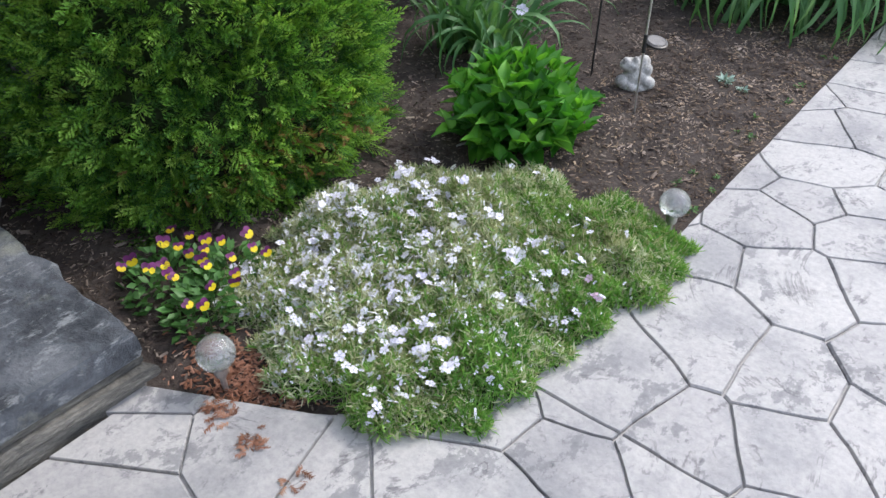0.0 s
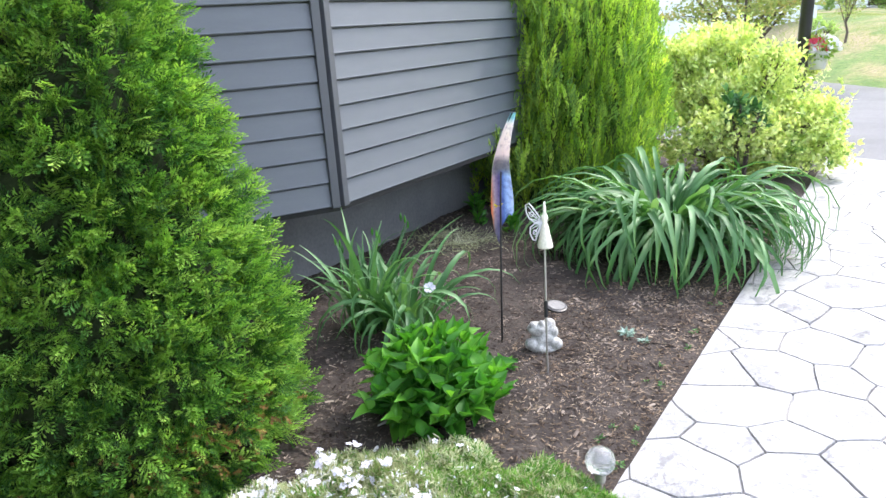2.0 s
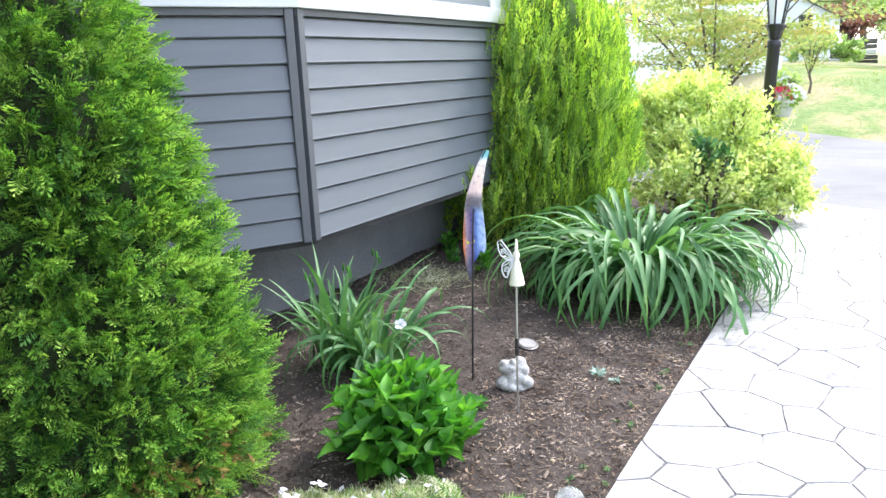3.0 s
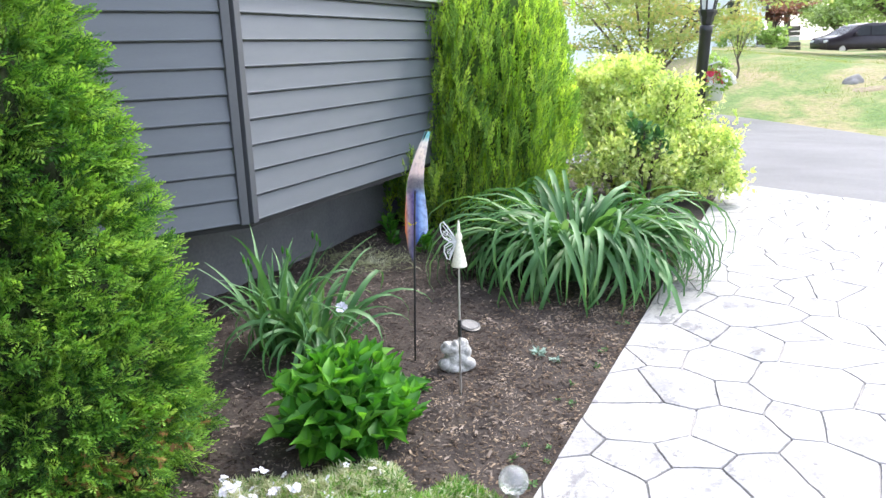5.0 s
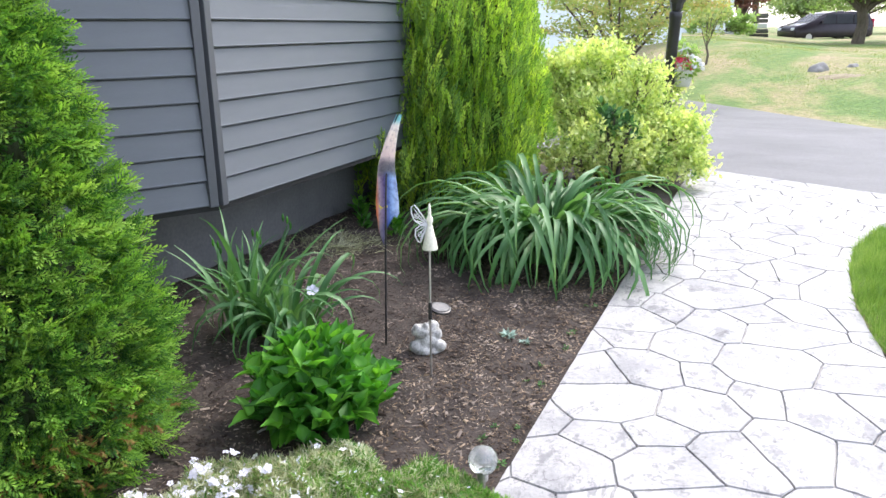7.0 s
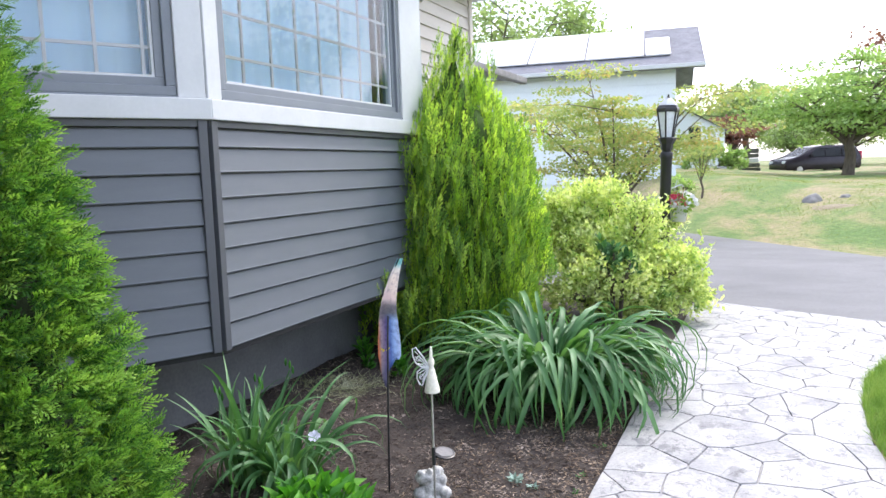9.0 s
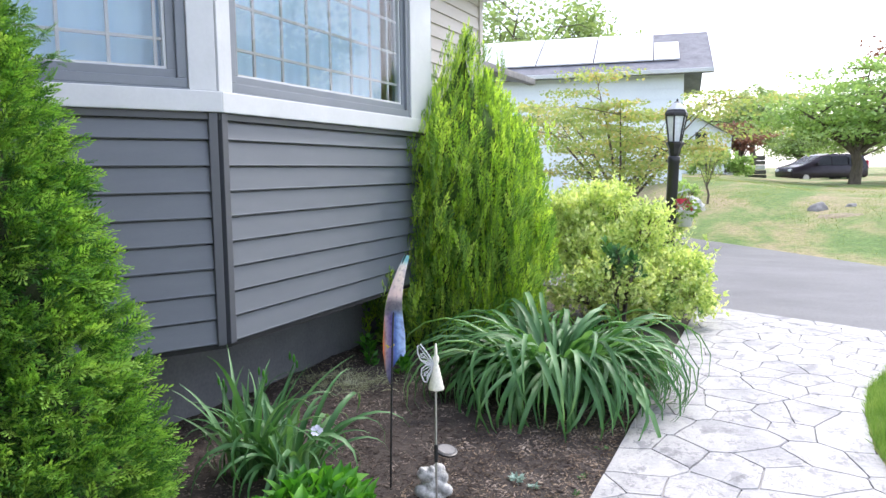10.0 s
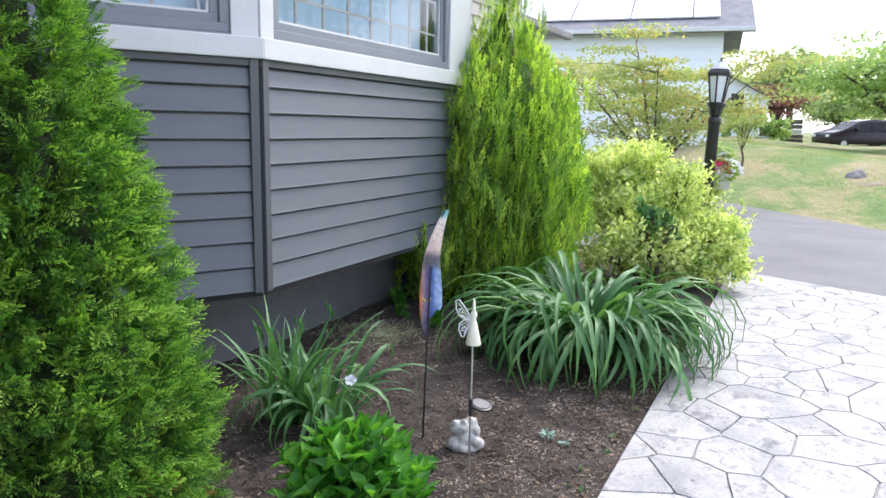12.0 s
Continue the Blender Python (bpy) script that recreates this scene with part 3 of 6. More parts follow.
box(bm, -4.5, -0.7, -6.1, -6, -0.1, 3.3)
box(bm, -4.5, -0.7, -6, 4.7, 0.4, 0.5)
tagged(part("wall_inner", bm, M["siding_pale"]), "plain inner walls and floor of the room", "wall", kind="structure")


# Unseen ceiling added to keep sky light off the steps and near stones.
bm = bmesh.new()
box(bm, WX - 0.1, 2.2, -6, -2.3, 2.6, 2.75)
tagged(part("ceiling_sky_blocker", bm, M["white"]), "unseen white ceiling added to darken the stone steps and near walkway", "porch ceiling", kind="structure")
# Unseen end wall added to close the space below it.
bm = bmesh.new()
box(bm, WX, 2.2, -6.1, -6.0, -0.1, 2.6)
tagged(part("wall_blocker_end", bm, M["siding_pale"]), "unseen pale wall added to close the space under the added ceiling", "wall", kind="structure")


def garage_eave():
    """The end of the low garage roof past the house: boxed soffit, fascia, gutter and a bent downspout."""
    g = empty("garage_wing", (-1.05, 6.0, 0))
    tagged(g, "low garage wing with brown gutter and downspout", "garage")
    bm = bmesh.new()
    box(bm, -3.0, -0.45, 0.3, 2.2, -0.1, 2.62)
    part("wall", bm, M["neighbour_wall"], g)
    bm = bmesh.new()
    a = [(-3.2, 0.0, 3.4), (0.0, 0.0, 2.72), (0.0, 0.0, 2.82), (-3.2, 0.0, 3.52)]
    b = [(x, 2.3, z) for x, y, z in a]
    va, vb = [bm.verts.new(v) for v in a], [bm.verts.new(v) for v in b]
    bm.faces.new(va), bm.faces.new(vb[::-1])
    for k in range(4):
        bm.faces.new((va[k], vb[k], vb[(k + 1) % 4], va[(k + 1) % 4]))
    part("roof", bm, M["shingle"], g)
    bm = bmesh.new()
    box(bm, -0.02, 0.09, 0.0, 2.3, 2.7, 2.8, 0.02)
    part("gutter", bm, M["rock"], g, "brown-grey metal gutter")
    bm = bmesh.new()
    tube(bm, [(0.04, -0.03, 2.74), (0.04, -0.03, 2.62), (-0.05, -0.03, 2.54), (-0.4, 0.1, 2.46), (-0.42, 0.22, 2.3), (-0.42, 0.24, 0.1)], [0.035] * 6, 8)
    part("downspout", bm, M["black"], g)
    return g


garage_eave()

# ---------------------------------------------------------------- conifers
def spray_shape(pairs, spine, reach):
    """One flat dry sprig: a thin spine with tapering side fingers, in one piece."""
    V, F = [], []
    for k in range(pairs + 1):
        t = k / pairs
        V.append((0.03 * math.sin(5 * t), 0.05 * math.sin(3.1 * t), spine * t))
    V.append((0.0, 0.02, 1.0))
    F.append((pairs - 1, pairs, pairs + 1))
    for k in range(pairs):
        t = k / pairs
        for s in (-1, 1):
            ln = reach * math.sin(math.pi * (0.22 + 0.68 * t)) * (1.0 + 0.25 * s * (-1) ** k)
            a = 0.85 - 0.25 * t
            V.append((s * ln * math.sin(a), -0.16 * ln + 0.05 * s * ln * (-1) ** k, V[k][2] + ln * math.cos(a)))
            F.append((k, k + 1, len(V) - 1) if s < 0 else (k + 1, k, len(V) - 1))
    return V, F


SPRAY_V, SPRAY_F = spray_shape(5, 0.78, 0.4)


def fan_shape(seed, pairs, reach, width, droop, spread):
    """A flat scale-leaved branchlet, 1 long: an axis with alternate slender shoots that lean forwards, each with two short fingers; one piece."""
    r_ = np.random.default_rng(seed)
    V, F = [], []
    n = pairs * 2
    for k in range(n + 1):
        t = k / n * 0.74
        V.append((0.03 * math.sin(5 * t + seed), -droop * t * t, t))
    for k in range(1, n + 1):
        s = 1 if k % 2 else -1
        t = k / n
        a = spread * (1.0 - 0.4 * t) * r_.uniform(0.8, 1.2)
        ln = reach * math.sin(math.pi * (0.3 + 0.5 * t)) * r_.uniform(0.75, 1.25)
        if k == n:
            s, a, ln = 1, 0.05, 0.2
        o = np.array(V[k])
        d = np.array([s * math.sin(a), r_.normal(0, 0.1) - 0.1, math.cos(a)])
        w = np.array([math.cos(a), 0, -s * math.sin(a)]) * width * 0.5
        b = len(V)
        V.extend(tuple(q) for q in (o + d * ln * 0.74 + w, o + d * ln, o + d * ln * 0.74 - w))
        F.extend([(k, b, b + 1), (k, b + 1, b + 2), (k - 1, k, b + (2 if s > 0 else 0))])
        for side, at_ in ((1, b), (-1, b + 2)):
            e = a * s + side * 0.55
            c = o + d * ln * 0.6
            tip = c + np.array([math.sin(e), r_.normal(0, 0.12), math.cos(e)]) * ln * r_.uniform(0.36, 0.55)
            low = o + d * ln * 0.32
            V.extend([tuple(tip), tuple(low)])
            F.append((len(V) - 1, at_, len(V) - 2))
    return V, F


def conifer(name, at, profile, tufts, fans, mat, fresh, size, seed, label, lump=0.06, crease=5.0, brown=0, plume=False, lean=0.0, sector=(-2.0, 1.3)):
    """A clipped conifer: a twiggy core, coloured dark for the shade inside, under a skin of tufts, each a bunch of flat
    branchlets; the outer ones are this year's growth, lightened further as lit tips.
    """
    core = M["twig_shade_green"] if plume else M["twig_shade"]
    r_ = np.random.default_rng(seed)
    top = profile[-1][1]
    pr, pz = np.array([p[0] for p in profile]), np.array([p[1] for p in profile])
    tree = empty(name, at)
    tagged(tree, label, "conifer")

    def lumps(th, z):
        return np.array([noise.noise(Vector((math.cos(t) * 1.6 + seed, math.sin(t) * 1.6, h * crease * 0.5))) + 0.6 * noise.noise(Vector((math.cos(t) * 4 + seed, math.sin(t) * 4, h * crease))) for t, h in zip(th, z)])

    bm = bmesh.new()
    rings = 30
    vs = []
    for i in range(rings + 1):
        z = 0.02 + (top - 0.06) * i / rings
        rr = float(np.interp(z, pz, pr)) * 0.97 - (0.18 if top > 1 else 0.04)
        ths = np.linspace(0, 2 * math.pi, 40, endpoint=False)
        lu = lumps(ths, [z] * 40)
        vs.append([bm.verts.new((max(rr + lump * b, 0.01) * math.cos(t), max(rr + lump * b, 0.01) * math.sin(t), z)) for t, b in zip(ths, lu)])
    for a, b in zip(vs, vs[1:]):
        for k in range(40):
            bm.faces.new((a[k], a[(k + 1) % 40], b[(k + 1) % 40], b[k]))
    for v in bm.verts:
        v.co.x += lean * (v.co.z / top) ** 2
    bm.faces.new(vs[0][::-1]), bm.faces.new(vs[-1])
    part("inner_mass", bm, core, tree, "twiggy interior coloured dark as shade between the tufts", True)
    bm = bmesh.new()
    tk = min(0.06, top * 0.025)
    tube(bm, [(0, 0, -0.08), (0.01, 0, top * 0.12), (0, 0.01, top * 0.7)], [tk, tk * 0.8, tk * 0.25], 8)
    part("trunk", bm, M["bark"], tree)
    # tufts spread by girth, denser on the side away from the house
    zz = np.linspace(0.0 if plume else -0.05, top, 400)
    w = np.interp(zz, pz, pr) + 0.04
    cdf = np.cumsum(w) / w.sum()
    z = np.interp((np.arange(tufts) + r_.random(tufts)) / tufts, cdf, zz)
    th = np.where(r_.random(tufts) < 0.82, r_.uniform(*sector, tufts), r_.uniform(-math.pi, math.pi, tufts))
    rad = np.interp(z, pz, pr) + lump * lumps(th, z)
    out = np.stack([np.cos(th), np.sin(th), np.zeros(tufts)], -1)
    up = np.array([0, 0, 1.0])
    big = size * r_.uniform(0.7, 1.35, tufts) * np.clip(0.55 + 0.8 * (top - z) / top, 0.6, 1.0)
    proud = r_.normal(0, 0.42 if plume else 0.36, tufts) * size
    if plume:
        axis = unit(out * 0.2 + up + r_.normal(0, 0.07, (tufts, 3)))
        root = out * np.maximum(rad - big * 0.36 + proud * 0.7, 0.0)[:, None] + np.stack([0 * z, 0 * z, z - big * 0.5], -1)
    else:
        rise = np.clip(z / 0.5, -0.6, 1.0) * 0.5
        axis = unit(out + up * rise[:, None] + r_.normal(0, 0.3, (tufts, 3)))
        root = out * np.maximum(rad - big * 1.06 + proud, 0.005)[:, None] + np.stack([0 * z, 0 * z, z], -1)
    yaw = th + r_.normal(0, 0.65, tufts)
    page = np.stack([np.cos(yaw), np.sin(yaw), 0 * yaw], -1)
    side = unit(np.cross(axis, r_.normal(0, 1, (tufts, 3))))
    other = np.cross(axis, side)
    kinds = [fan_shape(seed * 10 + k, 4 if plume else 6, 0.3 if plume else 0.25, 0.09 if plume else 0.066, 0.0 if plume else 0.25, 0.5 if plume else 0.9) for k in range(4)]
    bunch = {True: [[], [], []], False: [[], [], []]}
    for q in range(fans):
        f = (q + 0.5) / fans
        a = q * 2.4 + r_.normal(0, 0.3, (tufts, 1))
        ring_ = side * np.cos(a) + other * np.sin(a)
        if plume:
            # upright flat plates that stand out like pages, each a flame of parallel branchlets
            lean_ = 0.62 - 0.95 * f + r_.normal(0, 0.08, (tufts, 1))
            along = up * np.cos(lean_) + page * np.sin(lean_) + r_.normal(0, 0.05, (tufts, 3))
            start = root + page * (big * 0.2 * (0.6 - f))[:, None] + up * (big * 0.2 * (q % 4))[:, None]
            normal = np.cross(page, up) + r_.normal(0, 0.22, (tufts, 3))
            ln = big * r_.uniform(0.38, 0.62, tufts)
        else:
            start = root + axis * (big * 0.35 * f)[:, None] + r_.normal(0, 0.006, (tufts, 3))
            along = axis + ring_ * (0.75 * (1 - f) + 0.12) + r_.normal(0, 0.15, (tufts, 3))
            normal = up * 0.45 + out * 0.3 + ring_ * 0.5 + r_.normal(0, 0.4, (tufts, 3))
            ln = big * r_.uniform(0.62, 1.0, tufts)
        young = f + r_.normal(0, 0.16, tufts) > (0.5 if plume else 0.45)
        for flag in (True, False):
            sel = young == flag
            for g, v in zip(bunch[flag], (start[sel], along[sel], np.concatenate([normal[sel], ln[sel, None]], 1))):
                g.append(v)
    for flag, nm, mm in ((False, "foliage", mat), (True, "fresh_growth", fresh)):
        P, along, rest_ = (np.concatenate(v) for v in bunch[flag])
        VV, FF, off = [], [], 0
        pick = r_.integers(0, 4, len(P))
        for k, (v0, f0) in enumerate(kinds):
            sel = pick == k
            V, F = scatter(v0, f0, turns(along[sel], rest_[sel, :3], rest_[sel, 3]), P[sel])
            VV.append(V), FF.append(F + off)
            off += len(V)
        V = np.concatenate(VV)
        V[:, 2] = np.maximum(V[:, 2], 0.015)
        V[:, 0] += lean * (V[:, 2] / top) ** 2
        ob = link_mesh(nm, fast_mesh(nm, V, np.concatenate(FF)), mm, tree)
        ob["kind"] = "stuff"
    if brown:
        k = brown
        thb, zb_ = r_.normal(-0.1, 0.35, k), r_.uniform(0.1, 0.32, k)
        rb = np.interp(zb_, pz, pr) - r_.random(k) * 0.08 - 0.01
        P = np.stack([rb * np.cos(thb), rb * np.sin(thb), zb_], -1)
        ob_ = np.stack([np.cos(thb), np.sin(thb), np.zeros(k)], -1)
        V, F = scatter(SPRAY_V, SPRAY_F, turns(ob_ * 0.8 + r_.normal(0, 0.4, (k, 3)), r_.normal(0, 1, (k, 3)), 0.045 * r_.uniform(0.6, 1.1, k)), P)
        o = link_mesh("withered_foliage", fast_mesh("withered_foliage", V, F), M["brown_spray"], tree, "brown withered lower sprays")
        o["kind"] = "stuff"
    return tree


conifer("arborvitae", (0.14, -1.5, 0.0), [(0.67, 0.0), (0.68, 0.12), (0.66, 0.35), (0.635, 0.6), (0.555, 0.94), (0.495, 1.25), (0.435, 1.54), (0.36, 1.76), (0.285, 1.97), (0.15, 2.3), (0.02, 2.65)], 3000, 6, M["arb"], M["arb_fresh_lit"], 0.105, 3, "large green clipped arborvitae beside the stone steps", 0.085, 7.0, 200)
conifer("golden_arborvitae", (0.0, 2.8, 0.0), [(0.62, 0.0), (0.72, 0.3), (0.79, 0.75), (0.77, 1.15), (0.69, 1.5), (0.58, 1.72), (0.34, 1.98), (0.19, 2.22), (0.12, 2.36), (0.02, 2.52)], 1150, 8, M["arb_gold"], M["gold_fresh_lit"], 0.27, 11, "cone-shaped yellow-green golden arborvitae at the house corner", 0.06, 4.0, 0, True, 0.16, (-2.8, 0.7))
conifer("arborvitae_seedling", (0.02, 1.7, 0.0), [(0.01, 0.0), (0.012, 0.36), (0.06, 0.44), (0.055, 0.58), (0.01, 0.7)], 60, 6, M["arb_gold"], M["gold_fresh_lit"], 0.12, 12, "small yellow-green conifer sprig by the foundation", 0.01, 3.0, 0, True)

# ---------------------------------------------------------------- strap-leaved clumps
def strap_leaf(length, width, droop, bend, seed):
    """An arching keeled blade rising from the origin and leaning towards +x."""
    r_ = np.random.default_rng(seed)
    n = 11
    pts, ang = [np.zeros(2)], bend
    for i in range(n - 1):
        t = i / (n - 2)
        a = ang + droop * t ** 1.7
        pts.append(pts[-1] + length / (n - 1) * np.array([math.sin(a), math.cos(a)]))
    V, F = [], []
    tw = r_.normal(0, 0.25)
    for i, (x, z) in enumerate(pts):
        t = i / (n - 1)
        w = width * 0.5 * (0.75 + 0.35 * math.sin(math.pi * min(t * 1.15, 1))) * (1 - t ** 3.0) + 0.0008
        a = ang + droop * t ** 1.7
        keel = w * 0.45
        off = tw * t * t * 0.2
        nx_, nz_ = math.cos(a), -math.sin(a)
        V += [(x + nx_ * -keel, off - w, z - nz_ * -keel * -1), (x, off, z), (x + nx_ * -keel, off + w, z - nz_ * -keel * -1)]
        if i:
            b = 3 * i
            F += [(b - 3, b - 2, b + 1, b), (b - 2, b - 1, b + 2, b + 1)]
    return fast_mesh("blade", V, F, True)


def strap_clump(name, at, count, length, width, droops, bends, base_r, mat, seed, label, lean=None):
    r_ = np.random.default_rng(seed)
    clump = empty(name, at)
    tagged(clump, label, "daylily")
    kinds = []
    for k in range(26):
        f = k / 25
        me = strap_leaf(length * r_.uniform(0.75, 1.12), width * r_.uniform(0.75, 1.2), r_.uniform(*droops) , bends[0] + (bends[1] - bends[0]) * f, seed * 50 + k)
        me.materials.append(mat)
        kinds.append(me)
    for i in range(count):
        ob = new("blade", kinds[r_.integers(0, 26)])
        ob.parent = clump
        a = r_.random() * 2 * math.pi
        rr = base_r * math.sqrt(r_.random())
        a2 = a + r_.normal(0, 0.5)
        s = r_.uniform(0.8, 1.1) * (0.82 + 0.22 * rr / base_r)
        if lean is not None:
            s *= 1 + lean[1] * math.cos(a2 - lean[0])
        ob.matrix_local = Matrix.LocRotScale((rr * math.cos(a), rr * math.sin(a), -0.01), Euler((r_.normal(0, 0.22), r_.normal(0, 0.12), a2)), (s, s, s))
    return clump


strap_clump("daylily", (1.27, 1.5, 0.0), 430, 1.1, 0.036, (2.7, 4.4), (0.2, 0.66), 0.26, M["daylily"], 5, "large arching green daylily clump spilling over the walkway", (0.0, 0.0))
strap_clump("daylily", (0.34, -0.25, 0.0), 40, 0.68, 0.027, (0.4, 2.4), (0.0, 0.24), 0.09, M["daylily"], 8, "smaller upright daylily clump by the foundation")
strap_clump("daylily", (0.5, -0.19, 0.0), 66, 0.6, 0.028, (1.4, 3.6), (0.05, 0.45), 0.11, M["daylily"], 9, "smaller arching daylily clump behind the hydrangea")

# ---------------------------------------------------------------- broad-leaved plants
def broad_leaf(length, width, cup, curl, cols=4, rows=7):
    V, F = [], []
    for i in range(rows + 1):
        t = i / rows
        w = width * (math.sin(math.pi * t ** 0.72) * (1.12 - 0.3 * t) if 0 < t < 1 else 0.0) * 0.5 + 0.001 + 0.002 * (i % 2)
        x = length * t
        z = -curl * length * t * t
        for j in range(cols + 1):
            u = j / cols * 2 - 1
            V.append((x, u * w, z + cup * abs(u) * w + 0.03 * width * math.sin(9 * t) * abs(u)))
    for i in range(rows):
        for j in range(cols):
            a = i * (cols + 1) + j
            F.append((a, a + 1, a + cols + 2, a + cols + 1))
    return fast_mesh("leaf", V, F, True)


def hydrangea(name, at):
    r_ = np.random.default_rng(21)
    h = empty(name, at)
    tagged(h, "low bushy hydrangea with broad glossy bright green leaves", "hydrangea")
    kinds = []
    for k in range(8):
        me = broad_leaf(r_.uniform(0.072, 0.105), r_.uniform(0.048, 0.066), r_.uniform(0.5, 1.15), r_.uniform(0.1, 0.5))
        me.materials.append(M["hydrangea"])
        kinds.append(me)
    stems = 100
    for s in range(stems):
        a = s * 2.39996
        f = math.sqrt((s + 0.5) / stems)
        tip = Vector((f * 0.27 * math.cos(a), f * 0.27 * math.sin(a), 0.3 - 0.2 * f ** 2.6 + r_.normal(0, 0.02)))
        base = Vector((tip.x * 0.35, tip.y * 0.35, -0.01))
        bm = bmesh.new()
        tube(bm, [base, base.lerp(tip, 0.5) + Vector((0, 0, 0.03)), tip], [0.005, 0.004, 0.003], 5)
        part("stem", bm, M["hydrangea"], h)
        q = r_.random() * 3.14
        for lv in range(3):
            p = base.lerp(tip, 1.0 - 0.28 * lv)
            for side in range(2):
                yaw = q + lv * 1.57 + side * 3.14 + r_.normal(0, 0.25)
                out = math.atan2(tip.y, tip.x)
                yaw += 0.5 * math.sin(out - yaw) * f
                pit = -(1.3 - 0.28 * lv) + r_.normal(0, 0.28) + 0.4 * f
                ob = new("leaf", kinds[r_.integers(0, 8)])
                ob.parent = h
                sc = r_.uniform(0.8, 1.1) * (0.8 + 0.12 * lv)
                ob.matrix_local = Matrix.Translation(p) @ Euler((r_.normal(0, 0.25), pit, yaw)).to_matrix().to_4x4() @ Matrix.Diagonal((sc, sc, sc, 1))
    return h


hydrangea("hydrangea", (1.07, -0.8, 0.0))

LEAF_V = [(0, 0, 0), (0.28, 0.06, 0.5), (0, -0.02, 0.5), (-0.28, 0.06, 0.5), (0, -0.06, 1.0)]
LEAF_F = [(0, 1, 2), (0, 2, 3), (1, 4, 2), (2, 4, 3)]


def shrub(name, at, blobs, leaves, mat, size, seed, label, category="shrub"):
    """A loose shrub: woody stems from the base and small leaves along twigs in uneven masses."""
    r_ = np.random.default_rng(seed)
    sh = empty(name, at)
    tagged(sh, label, category)
    bm = bmesh.new()
    P, A = [], []
    small = []
    for x, y, z, rx, ry, rz in blobs:
        for _ in range(5):
            d = unit(r_.normal(0, 1, 3)) * r_.uniform(0.35, 0.75)
            k = r_.uniform(0.4, 0.62)
            small.append((x + d[0] * rx, y + d[1] * ry, max(z + d[2] * rz, rz * 0.3), rx * k, ry * k, rz * k))
    blobs = small
    vol = np.array([b[3] * b[4] * b[5] for b in blobs]) ** (2 / 3)
    for (x, y, z, rx, ry, rz), share in zip(blobs, vol / vol.sum()):
        twigs = int(leaves * share / 9)
        for i in range(twigs):
            d = unit(r_.normal(0, 1, 3))
            if d[2] < -0.5:
                d[2] = -d[2]
            k = r_.uniform(0.62, 1.0) * (1 + 0.22 * noise.noise(Vector(d * 2.3) + Vector((x * 3, y, z))))
            tip = np.array([x, y, z]) + d * k * np.array([rx, ry, rz]) + (r_.random() < 0.1) * d * r_.uniform(0.03, 0.16)
            if tip[2] < 0.02:
                continue
            grow = unit(d * 0.7 + np.array([0, 0, 0.6]) + r_.normal(0, 0.35, 3))
            for q in range(9):
                P.append(tip - grow * (0.015 * q))
                A.append(unit(grow * (0.9 - 0.07 * q) + r_.normal(0, 0.75, 3)))
        for i in range(10):
            d = unit(r_.normal(0, 1, 3))
            d[2] = abs(d[2])
            e = np.array([x, y, z]) + d * 0.5 * np.array([rx, ry, rz])
            tube(bm, [(x * 0.3, y * 0.3, -0.02), tuple(np.array([x, y, z]) * 0.6), tuple(e)], [0.012, 0.008, 0.003], 5)
    part("woody_base", bm, M["bark"], sh)
    P, A = np.array(P), np.array(A)
    n = len(P)
    V, F = scatter(LEAF_V, LEAF_F, turns(A, r_.normal(0, 1, (n, 3)) + np.array([0, 0, 0.8]), size * r_.uniform(0.6, 1.25, n)), P)
    o = link_mesh("foliage", fast_mesh("foliage", V, F), mat, sh)
    o["kind"] = "stuff"
    return sh


shrub("euonymus", (1.05, 4.1, 0.0), [(-0.15, 0.0, 0.62, 0.65, 0.65, 0.65), (0.4, 0.1, 0.55, 0.6, 0.6, 0.55), (0.1, -0.35, 0.42, 0.65, 0.5, 0.48), (-0.3, 0.2, 0.85, 0.4, 0.45, 0.4), (0.62, -0.05, 0.42, 0.42, 0.45, 0.42), (0.2, -0.1, 0.75, 0.5, 0.5, 0.5), (0.3, -0.4, 0.22, 0.6, 0.4, 0.25), (0.62, -0.1, 0.2, 0.35, 0.4, 0.25)], 50000, M["euonymus"], 0.046, 31, "loose variegated yellow and green euonymus bush by the lamp post")

shrub("wild_plant", (1.29, 3.42, 0.0), [(0.0, 0.0, 0.64, 0.13, 0.1, 0.14), (0.11, 0.0, 0.56, 0.1, 0.1, 0.12)], 420, M["daylily"], 0.08, 35, "dark blue-green plant growing up through the euonymus", "plant")

# ---------------------------------------------------------------- phlox mat, pansies and small plants
PHLOX = [(1.06, -1.62, 0.26), (1.33, -1.88, 0.29), (1.5, -1.85, 0.28), (1.35, -1.45, 0.38), (1.62, -1.45, 0.24), (1.12, -1.35, 0.22), (1.68, -1.18, 0.24), (1.32, -1.12, 0.17), (1.1, -1.9, 0.2), (1.52, -1.93, 0.2), (1.62, -1.76, 0.21)]


